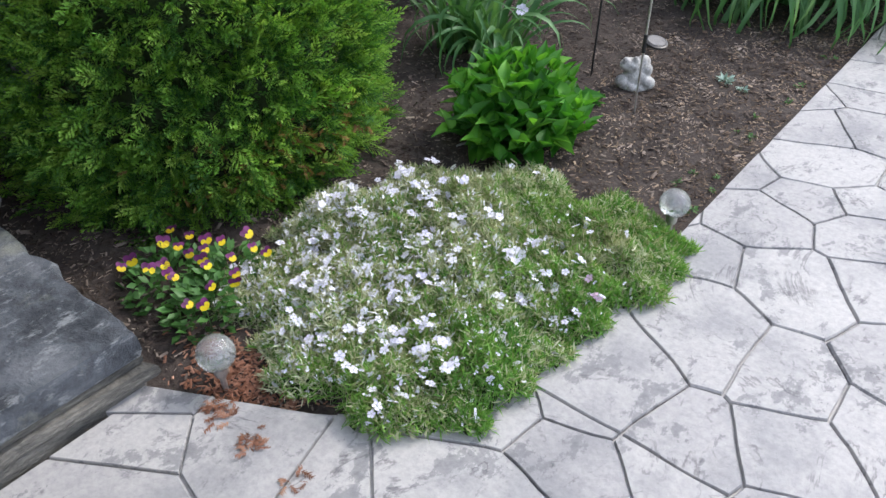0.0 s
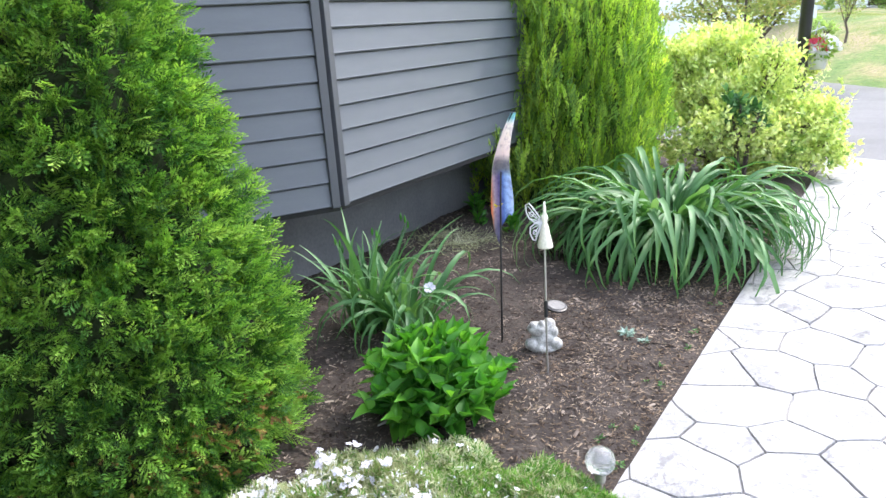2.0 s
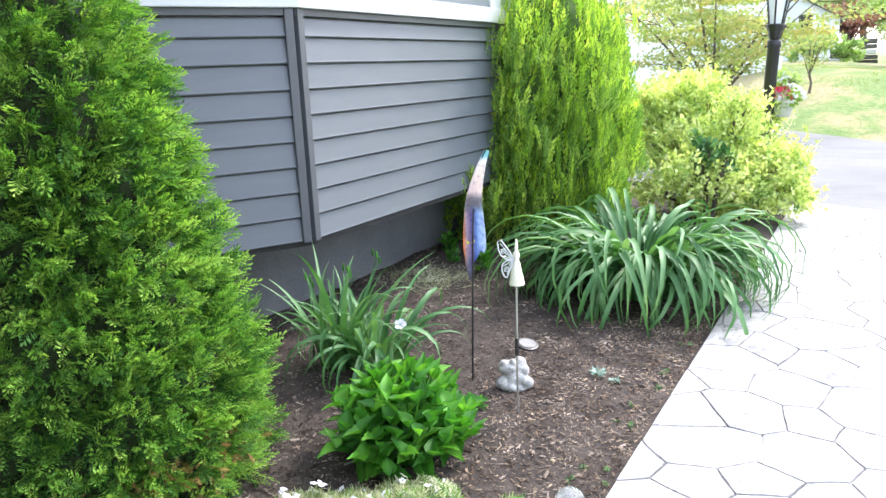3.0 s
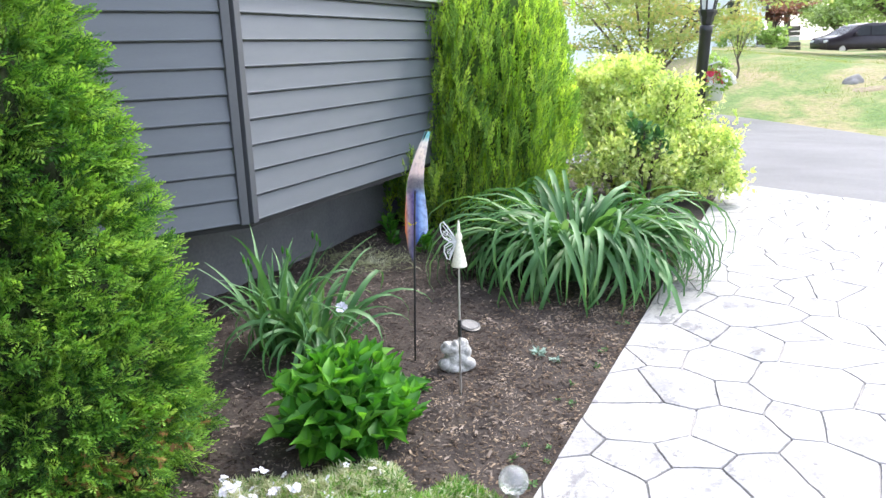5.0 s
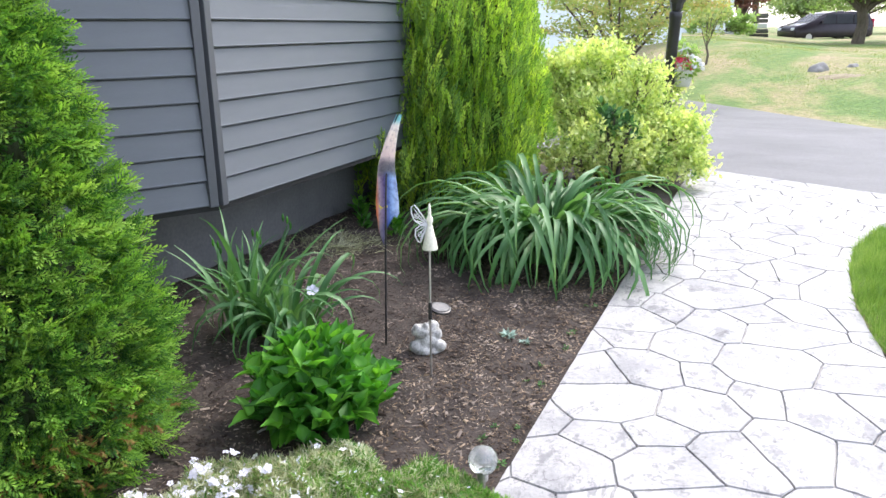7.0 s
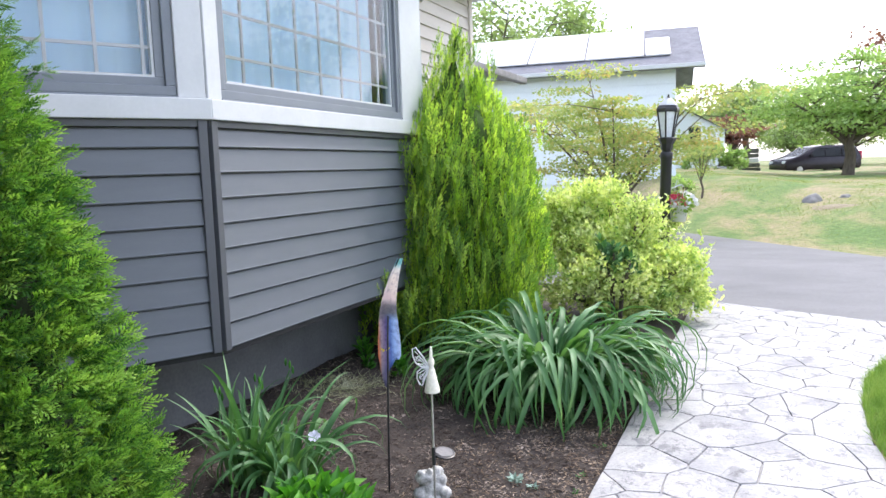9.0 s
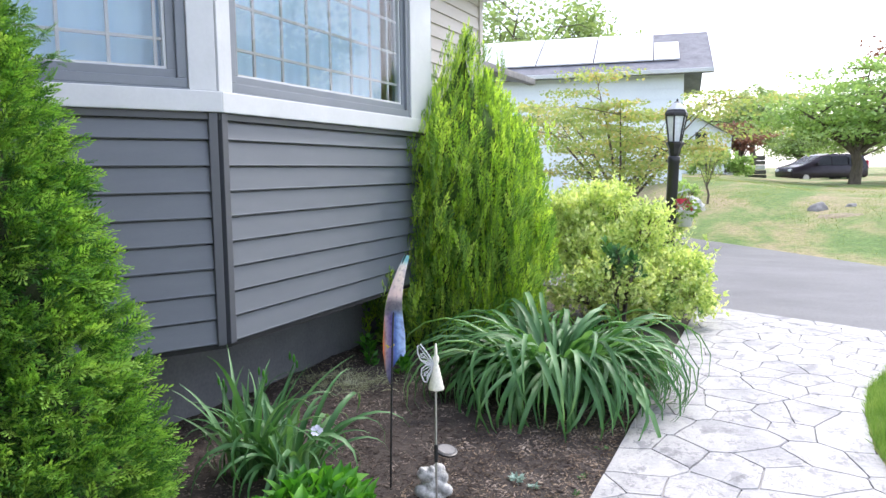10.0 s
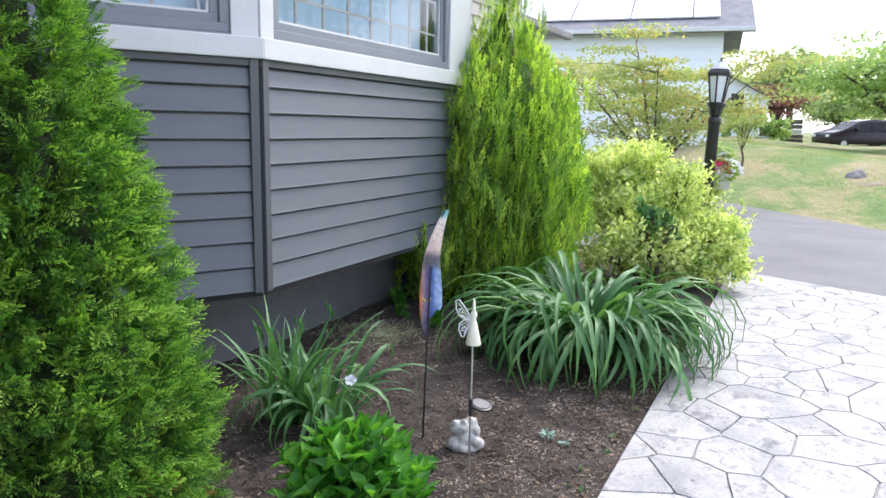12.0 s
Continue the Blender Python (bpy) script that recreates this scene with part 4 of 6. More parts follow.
def phlox_height(x, y):
    """Height of the creeping mat over the ground, 0 outside it."""
    h = np.zeros_like(x)
    for cx, cy, r in PHLOX:
        d = np.hypot(x - cx, y - cy) / r * (1 + 0.08 * np.sin(x * 21 + y * 17) + 0.08 * np.sin(y * 43 - x * 31))
        h = np.maximum(h, np.clip(1 - d ** 2.6, 0, 1) ** 0.6)
    return h * (0.1 + 0.03 * np.sin(x * 13 + 1) * np.sin(y * 11) + 0.022 * np.sin(x * 37 + y * 11) * np.sin(y * 41 - x * 9) + 0.012 * np.sin(x * 71) * np.sin(y * 67 + x * 20))


def petal_flower(petals, length, width, lift=0.15):
    V, F = [], []
    for k in range(petals):
        a = 2 * math.pi * k / petals
        c, s = math.cos(a), math.sin(a)
        b = len(V)
        for u, v, z in ((0.05, 0, 0), (0.6, 0.5, lift), (1.0, 0.28, lift * 0.7), (0.9, 0, lift * 0.6), (1.0, -0.28, lift * 0.7), (0.6, -0.5, lift)):
            x, y = u * length, v * width
            V.append((c * x - s * y, s * x + c * y, z * length))
        F += [(b, b + 1, b + 2, b + 3), (b, b + 3, b + 4, b + 5)]
    return np.array(V), F


def phlox(name):
    r_ = np.random.default_rng(41)
    ph = empty(name, (1.35, -1.55, 0))
    tagged(ph, "creeping phlox mat with small white flowers spilling onto the walkway", "phlox")
    o = np.array([1.35, -1.55, 0])
    x, y = r_.uniform(0.65, 2.0, 190000), r_.uniform(-2.3, -0.9, 190000)
    h = phlox_height(x, y)
    keep = h > 0.012
    x, y, h = x[keep], y[keep], h[keep]
    patch = np.array([noise.noise(Vector((a * 4, b * 4, 3))) for a, b in zip(x, y)])
    n = len(x)
    P = np.stack([x, y, h * r_.uniform(0.55, 1.0, n)], -1) - o
    A = r_.normal(0, 0.85, (n, 3)) + np.array([0, 0, 0.7])
    needle_v = [(-0.05, 0, 0), (0.05, 0, 0), (0.06, 0.1, 0.55), (0, 0.35, 1), (-0.06, 0.1, 0.55)]
    needle_f = [(0, 1, 2), (0, 2, 4), (4, 2, 3)]
    east = x - 1.45 + patch * 0.5
    # straw-coloured where the mat dies back, green where it grows on
    bare = np.exp(-((x - 1.72) ** 2 + (y + 1.3) ** 2) / 0.012)
    dry = r_.random(n) < np.clip(0.58 - east * 0.95 + 0.6 * bare, 0.03, 0.8)
    for nm, sel, mat, sz in (("foliage", ~dry, M["phlox"], 0.026), ("dry_foliage", dry, M["phlox_dry"], 0.025)):
        k = int(sel.sum())
        V, F = scatter(needle_v, needle_f, turns(A[sel], r_.normal(0, 1, (k, 3)), sz * r_.uniform(0.6, 1.3, k)), P[sel])
        ob = link_mesh(nm, fast_mesh(nm, V, F), mat, ph)
        ob["kind"] = "stuff"
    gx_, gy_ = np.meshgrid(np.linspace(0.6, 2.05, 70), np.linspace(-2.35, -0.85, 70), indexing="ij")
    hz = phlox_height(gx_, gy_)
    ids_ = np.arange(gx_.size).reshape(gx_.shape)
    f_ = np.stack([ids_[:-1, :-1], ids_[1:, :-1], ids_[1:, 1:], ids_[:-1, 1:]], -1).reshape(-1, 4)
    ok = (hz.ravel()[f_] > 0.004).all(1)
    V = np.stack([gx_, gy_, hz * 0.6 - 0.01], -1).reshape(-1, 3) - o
    # Near-black sheet stands in for the shade among the stems.
    part_ = link_mesh("stem_shade_mat", fast_mesh("stem_shade_mat", V, f_[ok], True), M["twig_shade"], ph)
    fl_v, fl_f = petal_flower(5, 0.0112, 0.0088)
    flower = fast_mesh("flower", fl_v, fl_f)
    flower.materials.append(M["phlox_flower"])
    pink = flower.copy()
    pink.materials.clear()
    pink.materials.append(M["pink_flower"])
    made = 0
    centres = [(r_.uniform(0.75, 1.95), r_.uniform(-2.2, -0.95)) for _ in range(500)]
    for cx, cy in centres:
        if made >= 290:
            break
        hh = float(phlox_height(np.array([cx]), np.array([cy]))[0])
        west = 1.55 - cx + 0.25 * noise.noise(Vector((cx * 5, cy * 5, 9)))
        if hh < 0.03 or r_.random() > np.clip(0.45 + west * 0.9, 0.1, 1) * (0.4 if cy > -1.4 and cx > 1.1 else 1.0):
            continue
        for q in range(r_.integers(1, 6)):
            dx, dy = r_.normal(0, 0.014, 2)
            ob = new("flower", pink if (cx > 1.75 and r_.random() < 0.5) else flower)
            ob.parent = ph
            s = r_.uniform(0.9, 1.4)
            ob.matrix_local = Matrix.LocRotScale(Vector((cx + dx, cy + dy, hh + 0.012 + r_.random() * 0.012)) - Vector(o), Euler((r_.normal(0, 0.4), r_.normal(0, 0.4), r_.random() * 6.28)), (s, s, s))
            made += 1
    k = 8000
    x, y = r_.uniform(0.7, 1.95, k), r_.uniform(-2.25, -0.95, k)
    h = phlox_height(x, y)
    ok = (h > 0.03) & (r_.random(k) < np.clip(1.1 - (x - 1.2) * 1.3, 0.06, 1) * np.clip(0.5 - (y + 1.4) * 1.5, 0.2, 1) * np.where((y > -1.3) & (x > 1.05), 0.35, 1.0))
    x, y, h = x[ok], y[ok], h[ok]
    n = len(x)
    big = r_.random(n) < np.clip(0.45 - (x - 1.2) * 0.6, 0.03, 0.4)
    kb = int(big.sum())
    V, F = scatter(fl_v, fl_f, turns(r_.normal(0, 0.35, (kb, 3)) + np.array([0.5, -0.6, 1.0]), r_.normal(0, 1, (kb, 3)), r_.uniform(0.85, 1.2, kb))[:, :, [0, 2, 1]], np.stack([x[big], y[big], h[big] + r_.uniform(0.0, 0.016, kb)], -1) - o)
    ob = link_mesh("small_blossom", fast_mesh("small_blossom", V, F), M["phlox_flower"], ph)
    ob["kind"] = "stuff"
    V, F = scatter(fl_v[:12], fl_f[:4], turns(r_.normal(0, 0.6, (n, 3)) + np.array([0, 0, 1.0]), r_.normal(0, 1, (n, 3)), r_.uniform(0.5, 0.95, n)), np.stack([x, y, h + r_.uniform(-0.012, 0.012, n)], -1) - o)
    ob = link_mesh("faded_blossom", fast_mesh("faded_blossom", V, F), M["phlox_flower"], ph)
    ob["kind"] = "stuff"
    return ph


phlox("creeping_phlox")


def pansy_plant(name, at, flowers, seed, radius):
    r_ = np.random.default_rng(seed)
    p = empty(name, at)
    tagged(p, "yellow and dark purple pansies with green leaves in the mulch", "pansy", "pansies by the steps")
    n = 260
    a = r_.random(n) * 6.283
    rr = radius * np.sqrt(r_.random(n))
    P = np.stack([rr * np.cos(a), rr * np.sin(a), r_.uniform(0.015, 0.1, n) * (1.15 - (rr / radius) ** 2 * 0.7)], -1)
    A = np.stack([np.cos(a), np.sin(a), np.full(n, 0.5)], -1) + r_.normal(0, 0.5, (n, 3))
    V, F = scatter(LEAF_V, LEAF_F, turns(A, r_.normal(0, 0.4, (n, 3)) + np.array([0, 0, 1.0]), r_.uniform(0.025, 0.045, n)), P)
    o = link_mesh("foliage", fast_mesh("foliage", V, F), M["pansy_leaf"], p)
    o["kind"] = "stuff"
    for k in range(flowers):
        a, q = k * 2.4 + r_.normal(0, 0.3), radius * math.sqrt((k + 0.5) / flowers)
        tip = Vector((q * math.cos(a), q * math.sin(a), 0.12 + r_.normal(0, 0.012)))
        bm = bmesh.new()
        tube(bm, [(tip.x * 0.6, tip.y * 0.6, 0.0), tip], [0.0018, 0.0012], 5)
        stem = part("stem", bm, M["pansy_leaf"], p)
        face = Matrix.Translation(tip) @ Euler((radians(48 + r_.normal(0, 20)), r_.normal(0, 0.25), radians(62) + r_.normal(0, 0.5))).to_matrix().to_4x4() @ Matrix.Scale(r_.uniform(0.55, 0.85), 4)
        for nm, mat, petals in (("lower_petals", M["yellow"], ((-90, 0.85, 1.5), (-15, 1.0, 1.05), (195, 1.0, 1.05))), ("upper_petals", M["purple"], ((52, 1.6, 1.3), (128, 1.6, 1.3)))):
            V, F = [], []
            for deg, ln, wd in petals:
                c, s = math.cos(radians(deg)), math.sin(radians(deg))
                b = len(V)
                zoff = 0.002 if nm == "lower_petals" else -0.002
                ring = [(0.0, 0.0)] + [(0.5 + 0.5 * math.cos(t), 0.52 * math.sin(t)) for t in np.linspace(-2.5, 2.5, 9)]
                for u, v in ring:
                    x_, y_ = u * ln * 0.021, v * wd * 0.021
                    V.append((c * x_ - s * y_, s * x_ + c * y_, zoff + 0.004 * math.sin(u * 3) - 0.1 * v * v * 0.02))
                F += [(b, b + i, b + i + 1) for i in range(1, 9)]
            ob = link_mesh(nm, fast_mesh(nm, V, F, True), mat, stem)
            ob.matrix_local = face
    return p


pansy_plant("pansy", (0.79, -2.1, 0.0), 10, 51, 0.13)
pansy_plant("pansy", (0.92, -1.99, 0.0), 9, 52, 0.13)
pansy_plant("pansy", (0.99, -2.11, 0.0), 6, 53, 0.11)


def small_weed(name, at, leaves, size, mat, seed, label, lift=0.6):
    r_ = np.random.default_rng(seed)
    a = r_.random(leaves) * 6.283
    A = np.stack([np.cos(a), np.sin(a), np.full(leaves, lift)], -1) + r_.normal(0, 0.3, (leaves, 3))
    P = np.stack([0.25 * size * np.cos(a), 0.25 * size * np.sin(a), r_.uniform(0, size * lift * 1.2, leaves)], -1)
    V, F = scatter(LEAF_V, LEAF_F, turns(A, r_.normal(0, 0.4, (leaves, 3)) + np.array([0, 0, 1.0]), size * r_.uniform(0.6, 1.2, leaves), size * 0.8 * np.ones(leaves)), P)
    ob = link_mesh(name, fast_mesh(name, V, F), mat)
    ob.location = at
    return tagged(ob, label, "plant")


small_weed("seedling", (1.13, -0.36, 0.01), 26, 0.05, M["hydrangea"], 61, "small bright green seedling in the mulch")
small_weed("sedum", (1.47, 0.17, 0.01), 60, 0.035, M["sedum"], 62, "small blue-green sedum rosette in the mulch", 0.35)
small_weed("sedum", (1.56, 0.13, 0.01), 30, 0.025, M["sedum"], 63, "tiny blue-green sedum rosette in the mulch", 0.3)
for k, (x, y, s) in enumerate(((-0.3, 1.9, 0.09), (0.05, 1.75, 0.08), (0.2, 1.5, 0.09), (-0.1, 1.6, 0.06))):
    small_weed("lily_shoot", (x, y, 0.01), 40, s, M["hydrangea"], 65 + k, "young green lily shoot near the foundation", 1.1)

def iris_bloom(name, at):
    """One small white bloom on a thin stalk among the daylily blades."""
    f = empty(name, at)
    tagged(f, "small white bloom on a thin green stalk", "flower")
    bm = bmesh.new()
    tube(bm, [(-0.05, -0.02, -at[2]), (-0.01, 0, -0.06), (0, 0, 0)], [0.003, 0.0025, 0.002], 6)
    part("stem", bm, M["daylily"], f)
    V, F = petal_flower(5, 0.03, 0.026, 0.4)
    part_ = link_mesh("petals", fast_mesh("petals", V, F), M["phlox_flower"], f, "white petals")
    part_.rotation_euler = (radians(50), 0, radians(40))
    return f


iris_bloom("white_bloom", (0.58, -0.08, 0.2))


def scape(name, at, lean, height):
    """A daylily flower stalk with a few green buds."""
    f = empty(name, at)
    tagged(f, "green daylily flower stalk with small buds", "flower stalk")
    tip = (lean[0], lean[1], height)
    bm = bmesh.new()
    tube(bm, [(0, 0, -0.02), (lean[0] * 0.4, lean[1] * 0.4, height * 0.55), tip], [0.005, 0.004, 0.003], 6)
    part("stalk", bm, M["daylily"], f)
    for k in range(3):
        a = k * 2.1
        p = (tip[0] + 0.018 * math.cos(a), tip[1] + 0.018 * math.sin(a), tip[2] + 0.02 * k)
        bm = bmesh.new()
        lathe(bm, [(0.002, -0.018), (0.006, -0.006), (0.006, 0.008), (0.001, 0.024)], 8, p)
        part("bud", bm, M["hydrangea"], f, "", True)
    return f


for at, lean, hh in (((0.28, -0.25, 0.0), (0.06, 0.1, ), 0.44), ((0.35, -0.2, 0.0), (0.1, 0.14), 0.5), ((0.22, -0.3, 0.0), (-0.04, 0.06), 0.4)):
    scape("daylily_scape", at, lean, hh)

n_ = 900
r2 = np.random.default_rng(77)
xs_, ys_ = r2.normal(-0.05, 0.16, n_), r2.normal(1.2, 0.13, n_)
V, F = scatter([(-0.5, 0, 0), (0.5, 0, 0), (0.2, 0, 1), (-0.2, 0, 1)], [(0, 1, 2, 3)], turns(r2.normal(0, 1, (n_, 3)) * np.array([1, 1, 0.25]) + np.array([0, 0, 0.15]), r2.normal(0, 0.3, (n_, 3)) + np.array([0, 0, 1.0]), r2.uniform(0.04, 0.1, n_), np.full(n_, 0.003)), np.stack([xs_, ys_, bed_height(xs_, ys_) + r2.uniform(0.004, 0.02, n_)], -1))
tagged(link_mesh("dead_grass", fast_mesh("dead_grass", V, F), M["phlox_dry"]), "patch of straw-coloured dead grass by the foundation", "dead grass", kind="stuff")
for k, (x, y, z, s) in enumerate(((-0.4, 2.5, 0.05, 0.09), (-0.38, 2.53, 0.15, 0.08), (-0.4, 2.47, 0.25, 0.07))):
    bm = bmesh.new()
    box(bm, -s, s, -s * 0.8, s * 0.8, -0.05, 0.05, 0.012)
    ob = part("paver", bm, M["slab_side"])
    ob.location, ob.rotation_euler = (x, y, z), (0, 0, radians(20 + 15 * k))
    tagged(ob, "small pale concrete paver stacked against the foundation", "paver", "stacked pavers")
bm = bmesh.new()
tube(bm, [(0.93, -0.98, 0.02), (0.98, -0.94, 0.045), (1.03, -0.87, 0.06)], [0.004, 0.006, 0.007], 7)
tube(bm, [(0.98, -0.94, 0.045), (0.99, -0.9, 0.05)], [0.004, 0.002], 6)
tagged(part("dry_stick", bm, M["rock"]), "short dry grey stick under the hydrangea", "stick")

# ---------------------------------------------------------------- stone steps
def stone_steps():
    st = empty("stone_steps", (0.6, -2.9, 0))
    tagged(st, "bluestone slab step on stacked rough stone courses", "step")
    r_ = np.random.default_rng(71)

    def rough_slab(nm, x0, x1, y0, y1, z0, z1, mat, jag, lab=""):
        bm = bmesh.new()
        nseg = 26
        ring = []
        for i in range(nseg):
            ring.append((x0 + (x1 - x0) * i / nseg, y1))
        for i in range(nseg):
            ring.append((x1, y1 + (y0 - y1) * i / nseg))
        for i in range(nseg):
            ring.append((x1 + (x0 - x1) * i / nseg, y0))
        for i in range(nseg):
            ring.append((x0, y0 + (y1 - y0) * i / nseg))
        cx, cy = (x0 + x1) / 2, (y0 + y1) / 2
        out = []
        for i, (x, y) in enumerate(ring):
            j = jag * noise.noise(Vector((x * 9, y * 9, z0 * 40))) + 0.4 * jag * noise.noise(Vector((x * 30, y * 30, z0 * 40)))
            d = Vector((x - cx, y - cy)).normalized()
            out.append((x + d.x * j, y + d.y * j))
        levels = [(z0, -0.004), (z0 + (z1 - z0) * 0.25, 0.004), (z0 + (z1 - z0) * 0.75, 0.003), (z1, -0.006)]
        rings_ = []
        for z, grow in levels:
            rr = []
            for x, y in out:
                d = Vector((x - cx, y - cy)).normalized()
                k = grow + 0.005 * noise.noise(Vector((x * 25, y * 25, z * 60)))
                rr.append(bm.verts.new((x + d.x * k, y + d.y * k, z + 0.003 * noise.noise(Vector((x * 12, y * 12, z * 9))))))
            rings_.append(rr)
        m_ = len(out)
        for a, b in zip(rings_, rings_[1:]):
            for k in range(m_):
                bm.faces.new((a[k], a[(k + 1) % m_], b[(k + 1) % m_], b[k]))
        bm.faces.new(rings_[0][::-1])
        bm.faces.new(rings_[-1])
        bmesh.ops.triangulate(bm, faces=[f for f in bm.faces if len(f.verts) > 4])
        ob = part(nm, bm, mat, st, lab)
        return ob

    rough_slab("tread", -0.5, 0.475, -2.0, 0.555, 0.1, 0.178, M["slab"], 0.025, "grey bluestone tread with worn pale edge")
    rough_slab("stone_course", -0.5, 0.458, -2.0, 0.54, 0.068, 0.099, M["slab_side"], 0.035)
    rough_slab("stone_course", -0.5, 0.482, -2.0, 0.55, 0.03, 0.066, M["slab_side"], 0.035)
    rough_slab("stone_course", -0.5, 0.465, -2.0, 0.545, -0.05, 0.028, M["slab_side"], 0.04)
    rough_slab("upper_tread", -1.0, -0.28, -2.0, 0.62, 0.28, 0.35, M["slab"], 0.03, "upper grey bluestone tread")
    rough_slab("stone_course", -1.0, -0.3, -2.0, 0.6, 0.179, 0.279, M["slab_side"], 0.02)
    return st


stone_steps()

# ---------------------------------------------------------------- garden ornaments
def globe_light(name, at, r=0.046, h=0.105):
    g = empty(name, at)
    tagged(g, "clear crackle-glass solar globe on a steel stake in the mulch", "solar light", "globe lights in the bed")
    bm = bmesh.new()
    bmesh.ops.create_uvsphere(bm, u_segments=32, v_segments=20, radius=r)
    inner = bmesh.ops.create_uvsphere(bm, u_segments=32, v_segments=20, radius=r * 0.93)
    bmesh.ops.translate(bm, verts=bm.verts[:], vec=(0, 0, h))
    part("globe", bm, M["crackle"], g, "crackled clear glass globe", True)
    bm = bmesh.new()
    bmesh.ops.create_uvsphere(bm, u_segments=16, v_segments=10, radius=r * 0.45)
    bmesh.ops.scale(bm, verts=bm.verts[:], vec=(1, 1, 0.5))
    bmesh.ops.translate(bm, verts=bm.verts[:], vec=(0, 0, h - r * 0.55))
    part("lamp_cell", bm, M["steel"], g, "", True)
    bm = bmesh.new()
    lathe(bm, [(0.014, h - r - 0.028), (0.017, h - r - 0.02), (0.017, h - r + 0.004), (0.012, h - r + 0.01)], 16)
    part("collar", bm, M["steel"], g)
    bm = bmesh.new()
    tube(bm, [(0, 0, -0.03), (0, 0, h - r - 0.02)], [0.007, 0.009], 8)
    part("stake", bm, M["steel"], g)
    return g


globe_light("globe_light", (1.77, -0.96, 0.0))
globe_light("globe_light", (1.215, -2.235, 0.0), 0.047, 0.11)


def ornament(name, at):
    """A squat weathered cast-stone figure, kept as one plain rounded form."""
    bm = bmesh.new()
    for x, y, z, rx, ry, rz in ((0, -0.005, 0.018, 0.072, 0.062, 0.022), (0.006, 0, 0.06, 0.058, 0.052, 0.05), (-0.026, -0.012, 0.108, 0.044, 0.04, 0.03), (-0.048, -0.026, 0.134, 0.014, 0.014, 0.014), (-0.008, -0.03, 0.138, 0.014, 0.014, 0.014), (0.042, -0.012, 0.088, 0.026, 0.028, 0.03), (-0.058, -0.03, 0.045, 0.026, 0.028, 0.026), (0.054, -0.036, 0.04, 0.028, 0.03, 0.026), (0.03, 0.012, 0.115, 0.03, 0.028, 0.026), (-0.02, -0.05, 0.028, 0.018, 0.02, 0.016)):
        s = bmesh.ops.create_uvsphere(bm, u_segments=20, v_segments=14, radius=1.0)
        bmesh.ops.scale(bm, verts=s["verts"], vec=(rx, ry, rz))
        bmesh.ops.translate(bm, verts=s["verts"], vec=(x, y, z))
    ob = part(name, bm, M["ornament"], None, "", True)
    md = ob.modifiers.new("fuse", "REMESH")
    md.mode, md.voxel_size, md.use_smooth_shade = "VOXEL", 0.005, True
    ob.location, ob.rotation_euler = at, (0, 0, radians(35))
    return tagged(ob, "small weathered grey cast-stone garden figure on the mulch", "garden ornament")


ornament("garden_ornament", (1.18, -0.1, 0.0))


